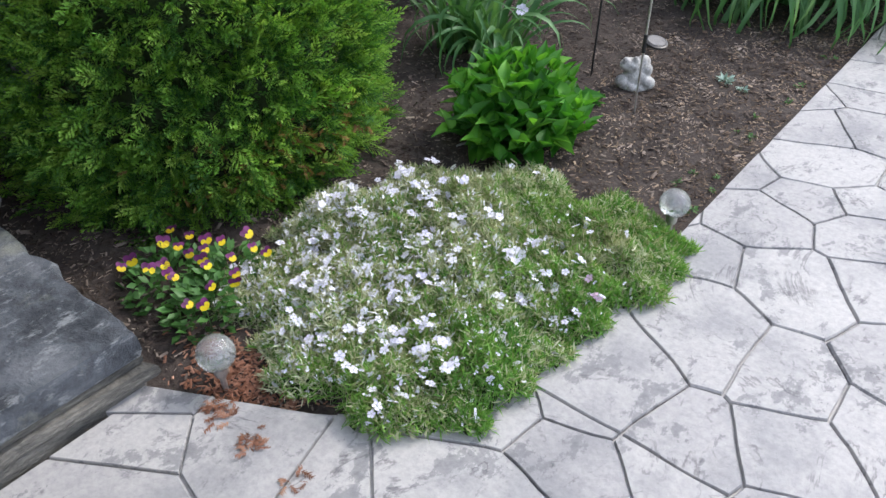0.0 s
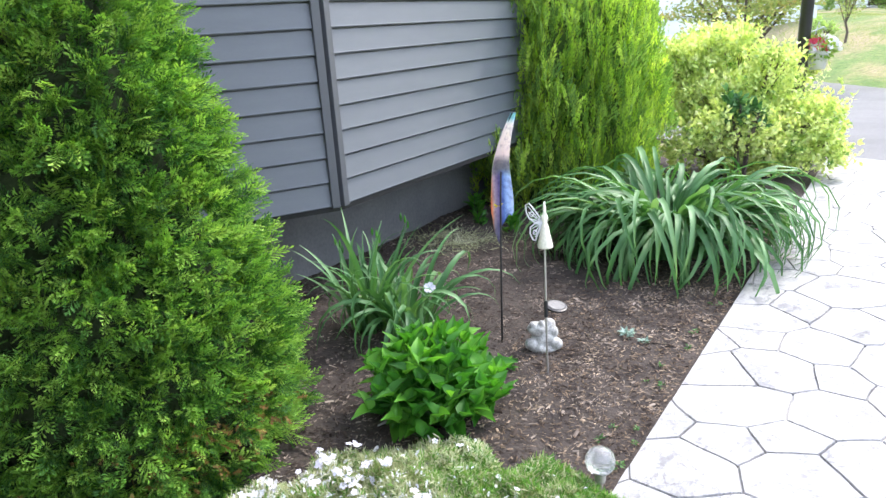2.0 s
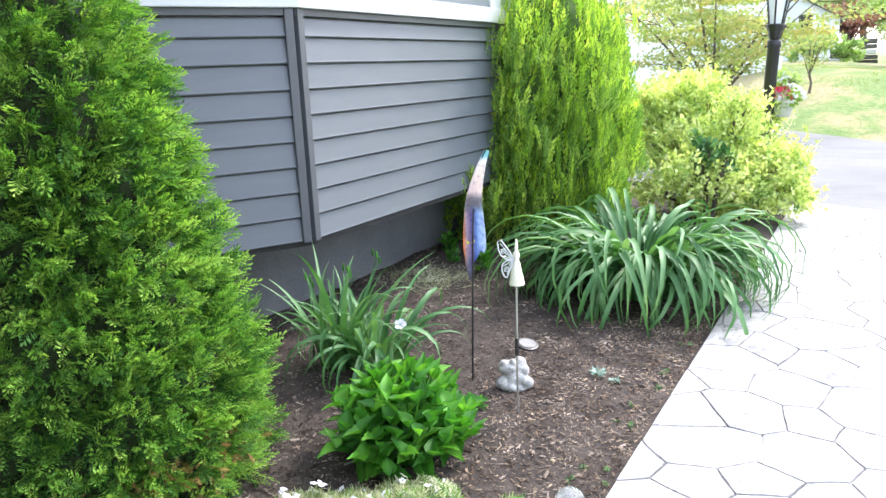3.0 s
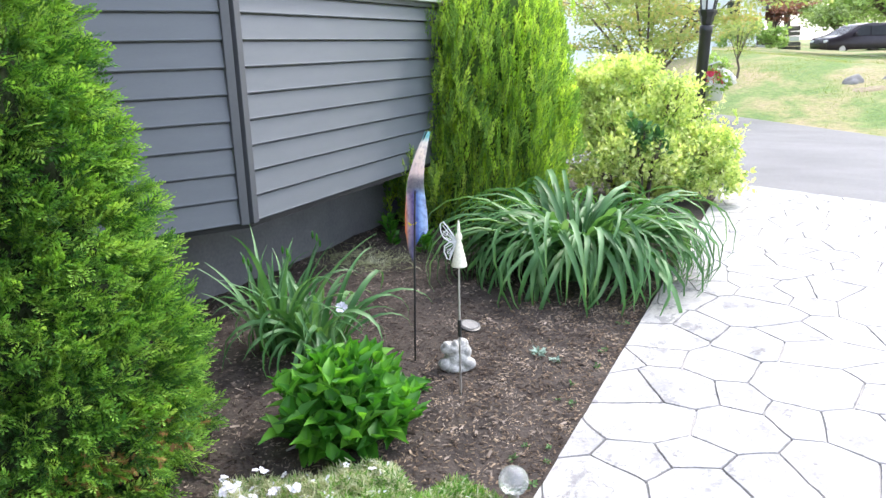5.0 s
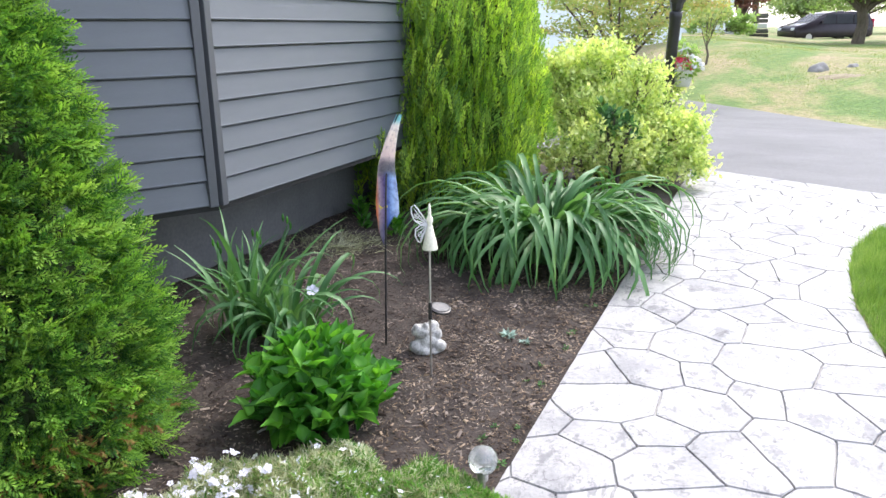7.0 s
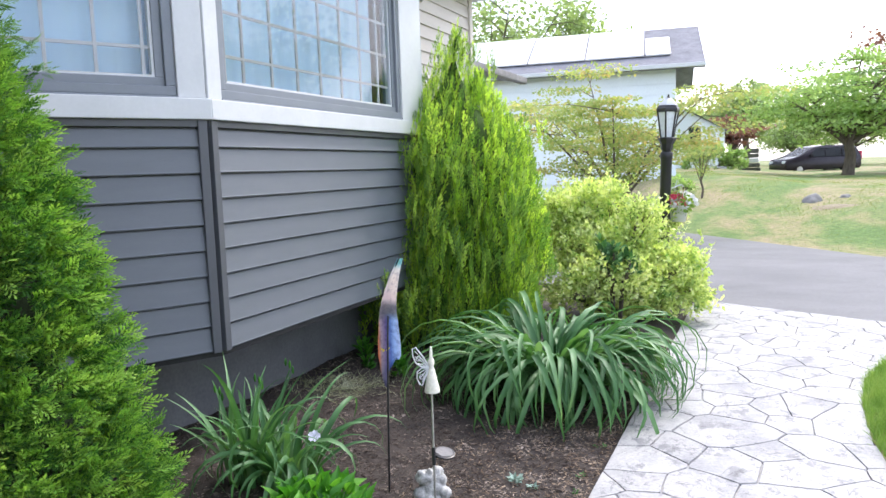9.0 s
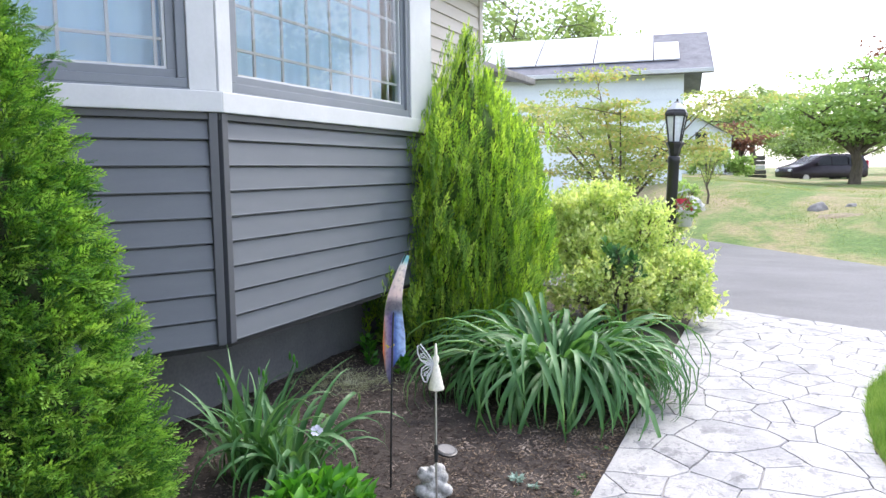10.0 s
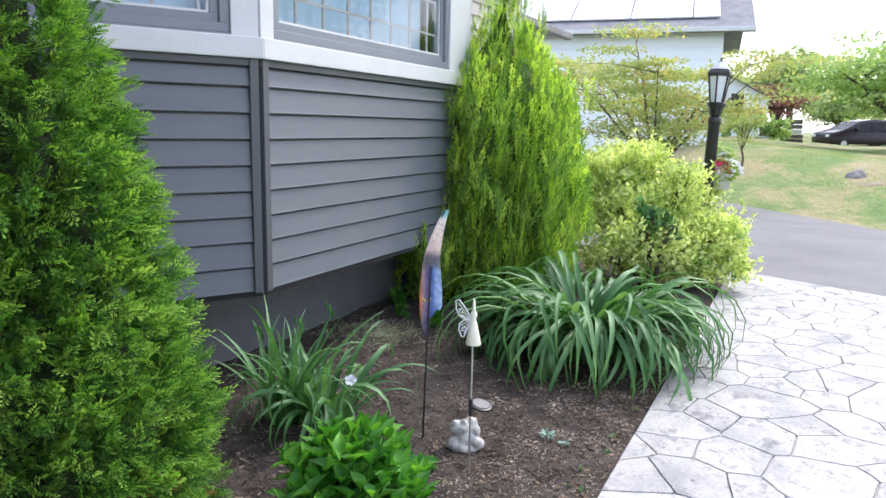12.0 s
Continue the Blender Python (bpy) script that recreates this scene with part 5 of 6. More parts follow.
def winged_stake(name, at):
    w = empty(name, at)
    w.rotation_euler = (0, 0, radians(38))
    tagged(w, "thin steel garden stake with cream bell figure and white filigree wings", "garden stake")
    bm = bmesh.new()
    tube(bm, [(0, 0, -0.05), (0, 0, 0.3), (0.002, 0, 0.57)], [0.0045, 0.0045, 0.004], 8)
    part("stake", bm, M["steel"], w)
    bm = bmesh.new()
    tube(bm, [(0, 0, 0.265), (0, 0, 0.335)], [0.008, 0.008], 8)
    part("sleeve", bm, M["black"], w)
    bm = bmesh.new()
    lathe(bm, [(0.03, 0.555), (0.031, 0.56), (0.02, 0.61), (0.012, 0.645), (0.008, 0.655), (0.013, 0.668), (0.012, 0.68), (0.006, 0.69), (0.006, 0.71), (0.003, 0.735)], 18, (0.004, 0, 0))
    part("bell_figure", bm, M["cream"], w, "cream bell-shaped figure", True)
    for outline, veins in (
        (((-0.006, 0.66), (-0.03, 0.7), (-0.055, 0.735), (-0.068, 0.728), (-0.066, 0.7), (-0.056, 0.675), (-0.035, 0.658), (-0.006, 0.652)), ((-0.058, 0.722), (-0.058, 0.7), (-0.046, 0.672))),
        (((-0.006, 0.652), (-0.035, 0.652), (-0.052, 0.64), (-0.054, 0.615), (-0.044, 0.59), (-0.034, 0.585), (-0.026, 0.605), (-0.008, 0.64)), ((-0.048, 0.632), (-0.044, 0.61), (-0.034, 0.598))),
    ):
        bm = bmesh.new()
        loop = [(x, 0.0, z) for x, z in outline] + [(outline[0][0], 0.0, outline[0][1])]
        tube(bm, loop, [0.003] * len(loop), 6, False)
        for x, z in veins:
            tube(bm, [(-0.006, 0.001, 0.653), (x, 0.001, z)], [0.0022, 0.0016], 5)
        a = veins[1]
        ring = [(a[0] * 0.8 + 0.008 * math.cos(t), 0.0, 0.2 * 0.653 + a[1] * 0.8 + 0.009 * math.sin(t)) for t in np.linspace(0, 2 * math.pi, 10)]
        tube(bm, ring, [0.0018] * 10, 5, False)
        part("wing", bm, M["white"], w, "white filigree wing")
    bm = bmesh.new()
    lathe(bm, [(0.036, -0.008), (0.044, -0.004), (0.044, 0.003), (0.038, 0.005)], 24)
    d = part("solar_panel", bm, M["black"], w, "round black solar panel")
    d.location, d.rotation_euler = (0.045, 0.015, 0.3), (radians(12), radians(8), 0)
    bm = bmesh.new()
    lathe(bm, [(0.034, 0.0), (0.034, 0.0022)], 24, (0, 0, 0.005))
    part("cell", bm, M["rock"], d, "dull grey cell")
    bm = bmesh.new()
    tube(bm, [(0, 0, 0.29), (0.02, 0.005, 0.297)], [0.004, 0.004], 6)
    part("bracket", bm, M["black"], w)
    return w


winged_stake("winged_stake", (1.31, -0.335, 0.0))


def banner_material():
    m, n, l, b = material("banner_cloth")
    tc = n.new("ShaderNodeTexCoord")
    sp = n.new("ShaderNodeSeparateXYZ")
    l.new(tc.outputs["Generated"], sp.inputs[0])
    across = ramp(n, l, sp.outputs["X"], [(0.0, (0.6, 0.12, 0.04)), (0.05, (0.5, 0.2, 0.1)), (0.12, (0.34, 0.26, 0.3)), (0.3, (0.13, 0.1, 0.26)), (0.46, (0.09, 0.17, 0.45)), (0.6, (0.3, 0.46, 0.8)), (1.0, (0.5, 0.6, 0.85))])
    low = ramp(n, l, sp.outputs["Z"], [(0.0, (0.25, 0.42, 0.5)), (0.14, (0.3, 0.45, 0.6)), (0.24, (1, 1, 1))])
    col = mixed(n, l, 0.75, across, low, "MULTIPLY")
    upper = ramp(n, l, sp.outputs["Z"], [(0.54, (0.1, 0.12, 0.13)), (0.64, (0.2, 0.18, 0.18)), (0.69, (0.74, 0.6, 0.58)), (0.84, (0.84, 0.74, 0.66)), (0.92, (0.8, 0.76, 0.72)), (0.96, (0.2, 0.55, 0.58))])
    col = mixed(n, l, ramp(n, l, sp.outputs["Z"], [(0.52, (0, 0, 0)), (0.58, (0.9, 0.9, 0.9))]), col, upper)
    blot = noise_fac(n, l, 45, 5, 0.65)
    col = mixed(n, l, 0.6, col, ramp(n, l, blot, [(0.38, (0.45, 0.4, 0.5)), (0.52, (1.1, 1.05, 1.0))]), "MULTIPLY")
    l.new(col, b.inputs["Base Color"])
    b.inputs["Roughness"].default_value = 0.75
    tr = n.new("ShaderNodeBsdfTranslucent")
    l.new(col, tr.inputs["Color"])
    mx = n.new("ShaderNodeMixShader")
    mx.inputs[0].default_value = 0.25
    l.new(b.outputs[0], mx.inputs[1])
    l.new(tr.outputs[0], mx.inputs[2])
    l.new(mx.outputs[0], n["Material Output"].inputs["Surface"])
    return m


def banner(name, at):
    f = empty(name, at)
    f.rotation_euler = (0, 0, radians(30))
    tagged(f, "twisted multicoloured feather-shaped garden flag on a black pole", "garden flag")
    bm = bmesh.new()
    tube(bm, [(0, 0, -0.05), (0.016, 0, 0.5), (0.024, 0.01, 0.7), (0.032, 0.058, 0.8), (0.048, 0.058, 0.95), (0.088, 0.035, 1.036)], [0.0045, 0.0045, 0.004, 0.004, 0.0035, 0.003], 8)
    part("pole", bm, M["black"], f)
    rows, cols = 30, 8
    V, F = [], []
    for i in range(rows + 1):
        t = i / rows
        z = 0.505 + 0.53 * t
        mid = 0.03 + 0.0 * t + 0.062 * max(0, (t - 0.55) / 0.45) ** 1.6
        half = 0.047 * min(1, (t / 0.2) ** 0.8) * (1 - 0.8 * max(0, (t - 0.3) / 0.7) ** 1.2) + 0.002
        skew = 0.03 * (1 - t / 0.2) if t < 0.2 else 0
        for j in range(cols + 1):
            u = j / cols * 2 - 1
            x = mid - skew * 0.6 + u * half
            y = 0.018 * math.sin(u * 2.2 + t * 3) + 0.02 * u * (t - 0.4) + 0.03
            V.append((x, y, z + 0.03 * u * (t < 0.15)))
    for i in range(rows):
        for j in range(cols):
            a = i * (cols + 1) + j
            F.append((a, a + 1, a + cols + 2, a + cols + 1))
    me = fast_mesh("cloth", V, F, True)
    ob = link_mesh("cloth", me, banner_material(), f, "sheer cloth in red, white and blue tones")
    bm = bmesh.new()
    for s in (-1, 1):
        for dz, ln in ((0.008, 0.02), (-0.006, 0.014)):
            q = [bm.verts.new((0.012 + s * p, 0.01, 0.645 + z)) for p, z in ((0.001, 0), (ln, dz * 1.6), (ln * 0.8, dz * 0.2))]
            bm.faces.new(q if s > 0 else q[::-1])
    part("butterfly_print", bm, M["yellow"], f, "small yellow butterfly motif")
    return f


banner("garden_flag", (0.99, -0.13, 0.0))

# ---------------------------------------------------------------- lamp post and flower pot
def lamp_post(name, at):
    p = empty(name, at)
    p.rotation_euler = (0, radians(2.2), radians(25))
    tagged(p, "black lamp post with glass lantern behind the bush", "lamp post")
    bm = bmesh.new()
    lathe(bm, [(0.07, -0.05), (0.07, 0.12), (0.052, 0.16), (0.052, 1.46), (0.058, 1.47), (0.058, 1.52), (0.05, 1.53)], 20)
    part("post", bm, M["black"], p, "", True)
    bm = bmesh.new()
    lathe(bm, [(0.035, 1.52), (0.055, 1.56), (0.06, 1.6), (0.085, 1.645), (0.085, 1.66), (0.07, 1.665)], 8, spin=0.39)
    part("lantern_base", bm, M["black"], p)
    bm = bmesh.new()
    lathe(bm, [(0.106, 1.9), (0.111, 1.91), (0.111, 1.93), (0.086, 1.965), (0.03, 2.03), (0.012, 2.04), (0.008, 2.065)], 6)
    part("lantern_roof", bm, M["black"], p)
    bm = bmesh.new()
    lathe(bm, [(0.095, 1.962), (0.035, 2.027)], 6)
    part("lantern_glass", bm, M["white"], p, "pale translucent lantern top")
    for k in range(6):
        a = k * math.pi / 3
        bm = bmesh.new()
        tube(bm, [(0.06 * math.cos(a), 0.06 * math.sin(a), 1.66), (0.098 * math.cos(a), 0.098 * math.sin(a), 1.905)], [0.008, 0.008], 6)
        part("lantern_bar", bm, M["black"], p)
        b2 = a + math.pi / 3
        bm = bmesh.new()
        vs = [bm.verts.new(v) for v in ((0.056 * math.cos(a), 0.056 * math.sin(a), 1.665), (0.056 * math.cos(b2), 0.056 * math.sin(b2), 1.665), (0.093 * math.cos(b2), 0.093 * math.sin(b2), 1.9), (0.093 * math.cos(a), 0.093 * math.sin(a), 1.9))]
        bm.faces.new(vs)
        part("lantern_pane", bm, M["frost"], p, "frosted pale lantern pane")
    bm = bmesh.new()
    tube(bm, [(0, 0, 1.665), (0, 0, 1.85)], [0.02, 0.02], 10)
    part("bulb", bm, M["white"], p, "white bulb", True)
    bm = bmesh.new()
    tube(bm, [(0.05, 0, 1.18), (0.16, 0.02, 1.22), (0.18, 0.02, 1.2)], [0.006, 0.006, 0.005], 6)
    part("hook", bm, M["white"], p, "white hook")
    return p


def flower_pot(name, at):
    p = empty(name, at)
    tagged(p, "white hanging pot of red and white flowers on the lamp post", "flower pot")
    r_ = np.random.default_rng(91)
    bm = bmesh.new()
    lathe(bm, [(0.075, 0.0), (0.1, 0.13), (0.108, 0.135), (0.108, 0.15), (0.098, 0.15), (0.09, 0.12)], 24)
    part("pot", bm, M["white"], p, "white plastic pot", True)
    for k in range(3):
        a = k * 2.09
        bm = bmesh.new()
        tube(bm, [(0.1 * math.cos(a), 0.1 * math.sin(a), 0.145), (0, 0, 0.4)], [0.002, 0.002], 5)
        part("wire", bm, M["white"], p)
    V0, F0 = petal_flower(5, 0.025, 0.026, 0.2)
    for nm, mat, n, cx in (("red_flowers", M["red_flower"], 60, -0.03), ("white_flowers", M["phlox_flower"], 60, 0.06)):
        d = unit(r_.normal(0, 1, (n, 3)))
        d[:, 2] = np.abs(d[:, 2])
        P = d * np.array([0.12, 0.14, 0.11]) + np.array([cx, cx * 0.4, 0.16])
        V, F = scatter(V0, F0, turns(r_.normal(0, 1, (n, 3)), r_.normal(0, 1, (n, 3)), r_.uniform(0.7, 1.2, n)), P)
        o = link_mesh(nm, fast_mesh(nm, V, F), mat, p)
        o["kind"] = "stuff"
    n = 300
    d = unit(r_.normal(0, 1, (n, 3)))
    V, F = scatter(LEAF_V, LEAF_F, turns(d, r_.normal(0, 1, (n, 3)), r_.uniform(0.03, 0.06, n)), d * np.array([0.12, 0.13, 0.08]) + np.array([0, 0, 0.17]))
    o = link_mesh("foliage", fast_mesh("foliage", V, F), M["grass"], p)
    o["kind"] = "stuff"
    return p


M["frost"] = plain("frosted_lantern_glass", (0.68, 0.72, 0.76), (0.75, 0.78, 0.8), 0.3, 6, 50, 0.0005)
lamp_post("lamp_post", (1.54, 4.43, -0.02))
flower_pot("flower_pot", (1.68, 4.52, 0.84))

# ---------------------------------------------------------------- trees
def tree(name, at, height, trunk, limbs, crown, leaves, leaf_size, mat, seed, label, flat=0.35, gap=0.3, low=-0.45):
    """A trunk that forks into limbs and twigs, with leaves massed in uneven flattened sprays at the twigs' ends."""
    r_ = np.random.default_rng(seed)
    t = empty(name, at)
    tagged(t, label, "tree")
    bm = bmesh.new()
    fork = trunk[1]
    tube(bm, [(0, 0, -0.3), (0.02 * height, 0.01 * height, fork * 0.5), (0, 0, fork)], [trunk[0] * 1.25, trunk[0], trunk[0] * 0.85], 10)
    tips = []
    cx, cy, cz, rx, ry, rz = crown
    for i in range(limbs):
        a = i * 2.4 + r_.normal(0, 0.2)
        el = r_.uniform(low, 1.0)
        k = r_.uniform(0.8, 1.0)
        end = np.array([cx + rx * math.cos(a) * math.cos(el) * k, cy + ry * math.sin(a) * math.cos(el) * k, cz + rz * math.sin(el) * k])
        start = np.array([0, 0, fork * r_.uniform(0.75, 1.0)])
        mid = start * 0.45 + end * 0.55 + np.array([0, 0, 0.1 * height]) * r_.uniform(0, 0.6)
        tube(bm, [tuple(start), tuple(mid), tuple(end)], [trunk[0] * 0.45, trunk[0] * 0.25, trunk[0] * 0.06], 6)
        tips.append(end)
        for q in range(6):
            w = r_.uniform(0.3, 0.95)
            p0 = start * (1 - w) ** 2 + 2 * mid * w * (1 - w) + end * w * w
            e = p0 + r_.normal(0, 1, 3) * np.array([rx, ry, rz * 0.5]) * 0.3
            tube(bm, [tuple(p0), tuple((p0 + e) / 2 + np.array([0, 0, 0.02 * height])), tuple(e)], [trunk[0] * 0.14, trunk[0] * 0.09, trunk[0] * 0.03], 5)
            tips.append(e)
    part("trunk", bm, M["bark"], t)
    tips = np.array(tips)
    per = leaves // len(tips)
    sp = np.array([rx, ry, rz * flat]) * gap
    P = np.concatenate([e + np.clip(r_.normal(0, 1, (per, 3)), -1.8, 1.8) * sp * r_.uniform(0.6, 1.1) for e in tips])
    n = len(P)
    V, F = scatter(LEAF_V, LEAF_F, turns(r_.normal(0, 1, (n, 3)) * np.array([1, 1, 0.5]), r_.normal(0, 0.6, (n, 3)) + np.array([0, 0, 1.0]), leaf_size * r_.uniform(0.6, 1.3, n), leaf_size * 1.3 * np.ones(n)), P)
    o = link_mesh("crown", fast_mesh("crown", V, F), mat, t)
    o["kind"] = "stuff"
    return t


def on_ground(x, y):
    return (x, y, float(ground_height(np.array(x), np.array(y))))


tree("maple_tree", on_ground(-0.45, 12.6), 4.0, (0.085, 0.75), 10, (0.0, 0, 2.7, 2.0, 1.75, 0.9), 17000, 0.08, M["maple"], 101, "young maple with orange-tipped yellow-green leaves before a white house", 0.32, 0.2, -0.25)
tree("maple_tree", on_ground(0.75, 18.5), 3.0, (0.03, 0.5), 7, (0.05, 0, 1.7, 0.5, 0.5, 1.0), 900, 0.075, M["maple"], 102, "small thin young tree on the lawn", 0.3, 0.2)
tree("street_tree", on_ground(5.5, 33.2), 7.0, (0.22, 1.6), 18, (0.3, 0, 3.7, 3.6, 3.4, 1.9), 15000, 0.18, M["tree_bright"], 103, "spreading pale green tree over the parked car", 0.3, 0.2)
tree("red_tree", on_ground(9.6, 40.0), 8, (0.2, 1.8), 14, (0, 0, 5.2, 3, 3, 2.6), 6000, 0.22, M["tree_red"], 104, "purple-leaved tree behind the street", 0.4, 0.25)
tree("red_tree", on_ground(0.0, 56.0), 5, (0.16, 1.0), 10, (0, 0, 3.0, 1.6, 1.6, 1.0), 2500, 0.22, M["tree_red"], 105, "dark red tree in the distance", 0.4, 0.25)
for k, (x, y, h, r) in enumerate(((-11.5, 36, 12.5, 4.2), (-16, 38, 14, 5), (-9.0, 40.5, 11.0, 2.6), (-6.4, 49.0, 10.4, 1.9), (0.6, 62, 7.4, 1.9), (-2.4, 70, 6.6, 3), (4.5, 78, 6.0, 4), (10, 82, 6.5, 5), (15, 70, 8, 5))):
    tree("background_tree", on_ground(x, y), h, (0.25, h * 0.3), 16, (0, 0, h * 0.62, r, r, h * 0.34), 6500, 0.3, M["tree"], 110 + k, "tall green tree behind the houses", 0.45, 0.22)
for k, (x, y, h, r) in enumerate(((17, 12, 8, 3.5), (18, 24, 9, 4))):
    tree("yard_tree", on_ground(x, y), h, (0.22, h * 0.3), 14, (0, 0, h * 0.62, r, r, h * 0.34), 5200, 0.3, M["tree"], 130 + k, "green yard tree mirrored in the windows", 0.45, 0.24)

# ---------------------------------------------------------------- neighbour's house
def neighbour_house():
    z0 = 0.95
    h = empty("neighbour_house", (-0.55, 24.3, z0))
    h.rotation_euler = (0, 0, radians(24.7 - 16 + 180))
    tagged(h, "white clapboard house with solar panels on a grey roof", "house")
    # local x runs from the near east corner to the west, local y points away from the street
    L, D, H, RH = 15.0, 6.4, 3.75, 1.85
    bm = bmesh.new()
    box(bm, 0, L, -D, 0, -1.2, H)
    part("wall", bm, M["neighbour_wall"], h)
    me = None
    for k in range(10):
        bm = bmesh.new()
        box(bm, 0.0, L, 0.001, 0.03, k * 0.38 - 0.185, k * 0.38 + 0.185, 0.006) if k == 0 else None
        if me is None:
            ob = part("clapboard", bm, M["neighbour_wall"], h)
            me = ob.data
        else:
            bm.free()
            ob = new("clapboard", me)
            ob.parent, ob.location = h, (0, 0, k * 0.38)
    bm = bmesh.new()
    prof = [(0.5, H - 0.1), (0.5, H + 0.05), (-D / 2, H + RH + 0.05), (-D - 0.5, H + 0.05), (-D - 0.5, H - 0.1), (-D / 2, H + RH - 0.12)]
    a = [bm.verts.new((-0.95, y, z)) for y, z in prof]
    b = [bm.verts.new((L + 0.4, y, z)) for y, z in prof]
    bm.faces.new(a), bm.faces.new(b[::-1])
    for k in range(6):
        bm.faces.new((a[k], b[k], b[(k + 1) % 6], a[(k + 1) % 6]))
    part("roof", bm, M["shingle"], h)
    bm = bmesh.new()
    box(bm, -0.95, L + 0.4, 0.5, 0.6, H - 0.06, H + 0.08, 0.02)
    part("gutter", bm, M["white"], h)
    bm = bmesh.new()
    vs = [bm.verts.new(v) for v in ((0.02, 0.0, H), (0.02, -D, H), (0.02, -D / 2, H + RH - 0.1))]
    bm.faces.new(vs)
    bmesh.ops.solidify(bm, geom=bm.faces[:], thickness=0.1)
    # Grey instead of the wall's white: the gable's shade is painted in.
    part("gable", bm, M["rock"], h, "gable end with its shade put into a grey colour")
    pitch = math.atan2(RH, D / 2 + 0.5)
    run = math.hypot(RH, D / 2 + 0.5)

    def panel(x0, x1, s0, s1):
        bm = bmesh.new()
        box(bm, x0, x1, -s1, -s0, 0.0, 0.05, 0.006)
        ob = part("solar_panel", bm, M["panel"], h, "solar panel with the sky's reflection put into its pale colour")
        ob.location, ob.rotation_euler = (0, 0.5, H + 0.1), (-pitch, 0, 0)

    for k in range(6):
        x0 = 1.05 + 2.1 * k
        panel(x0, x0 + 2.06, 0.9, run * 0.96)
    panel(0.15, 1.01, 0.9, run * 0.68)
    return h


neighbour_house()


def far_house():
    h = empty("far_house", on_ground(-3.4, 52.0))
    h.rotation_euler = (0, 0, radians(10))
    tagged(h, "small white house with a low gable in the distance", "house")
    bm = bmesh.new()
    box(bm, -3.0, 3.0, 0, 6, -1, 2.6)
    a = [bm.verts.new(v) for v in ((-3, 0, 2.6), (3, 0, 2.6), (0, 0, 4.3))]
    b = [bm.verts.new(v) for v in ((-3, 6, 2.6), (3, 6, 2.6), (0, 6, 4.3))]
    bm.faces.new(a), bm.faces.new(b[::-1])
    bm.faces.new((a[0], b[0], b[2], a[2])), bm.faces.new((a[1], a[2], b[2], b[1]))
    part("wall", bm, M["neighbour_wall"], h)
    bm = bmesh.new()
    for s in (-1, 1):
        vs = [bm.verts.new(v) for v in ((s * 3.4, -0.3, 2.4), (0, -0.3, 4.36), (0, 6.3, 4.36), (s * 3.4, 6.3, 2.4))]
        bm.faces.new(vs)
    bmesh.ops.solidify(bm, geom=bm.faces[:], thickness=0.12)
    part("roof", bm, M["shingle"], h)
    bm = bmesh.new()
    box(bm, 0.6, 1.4, -0.04, 0.02, 1.9, 2.9, 0.01)
    part("window", bm, M["car_glass"], h)
    return h


far_house()

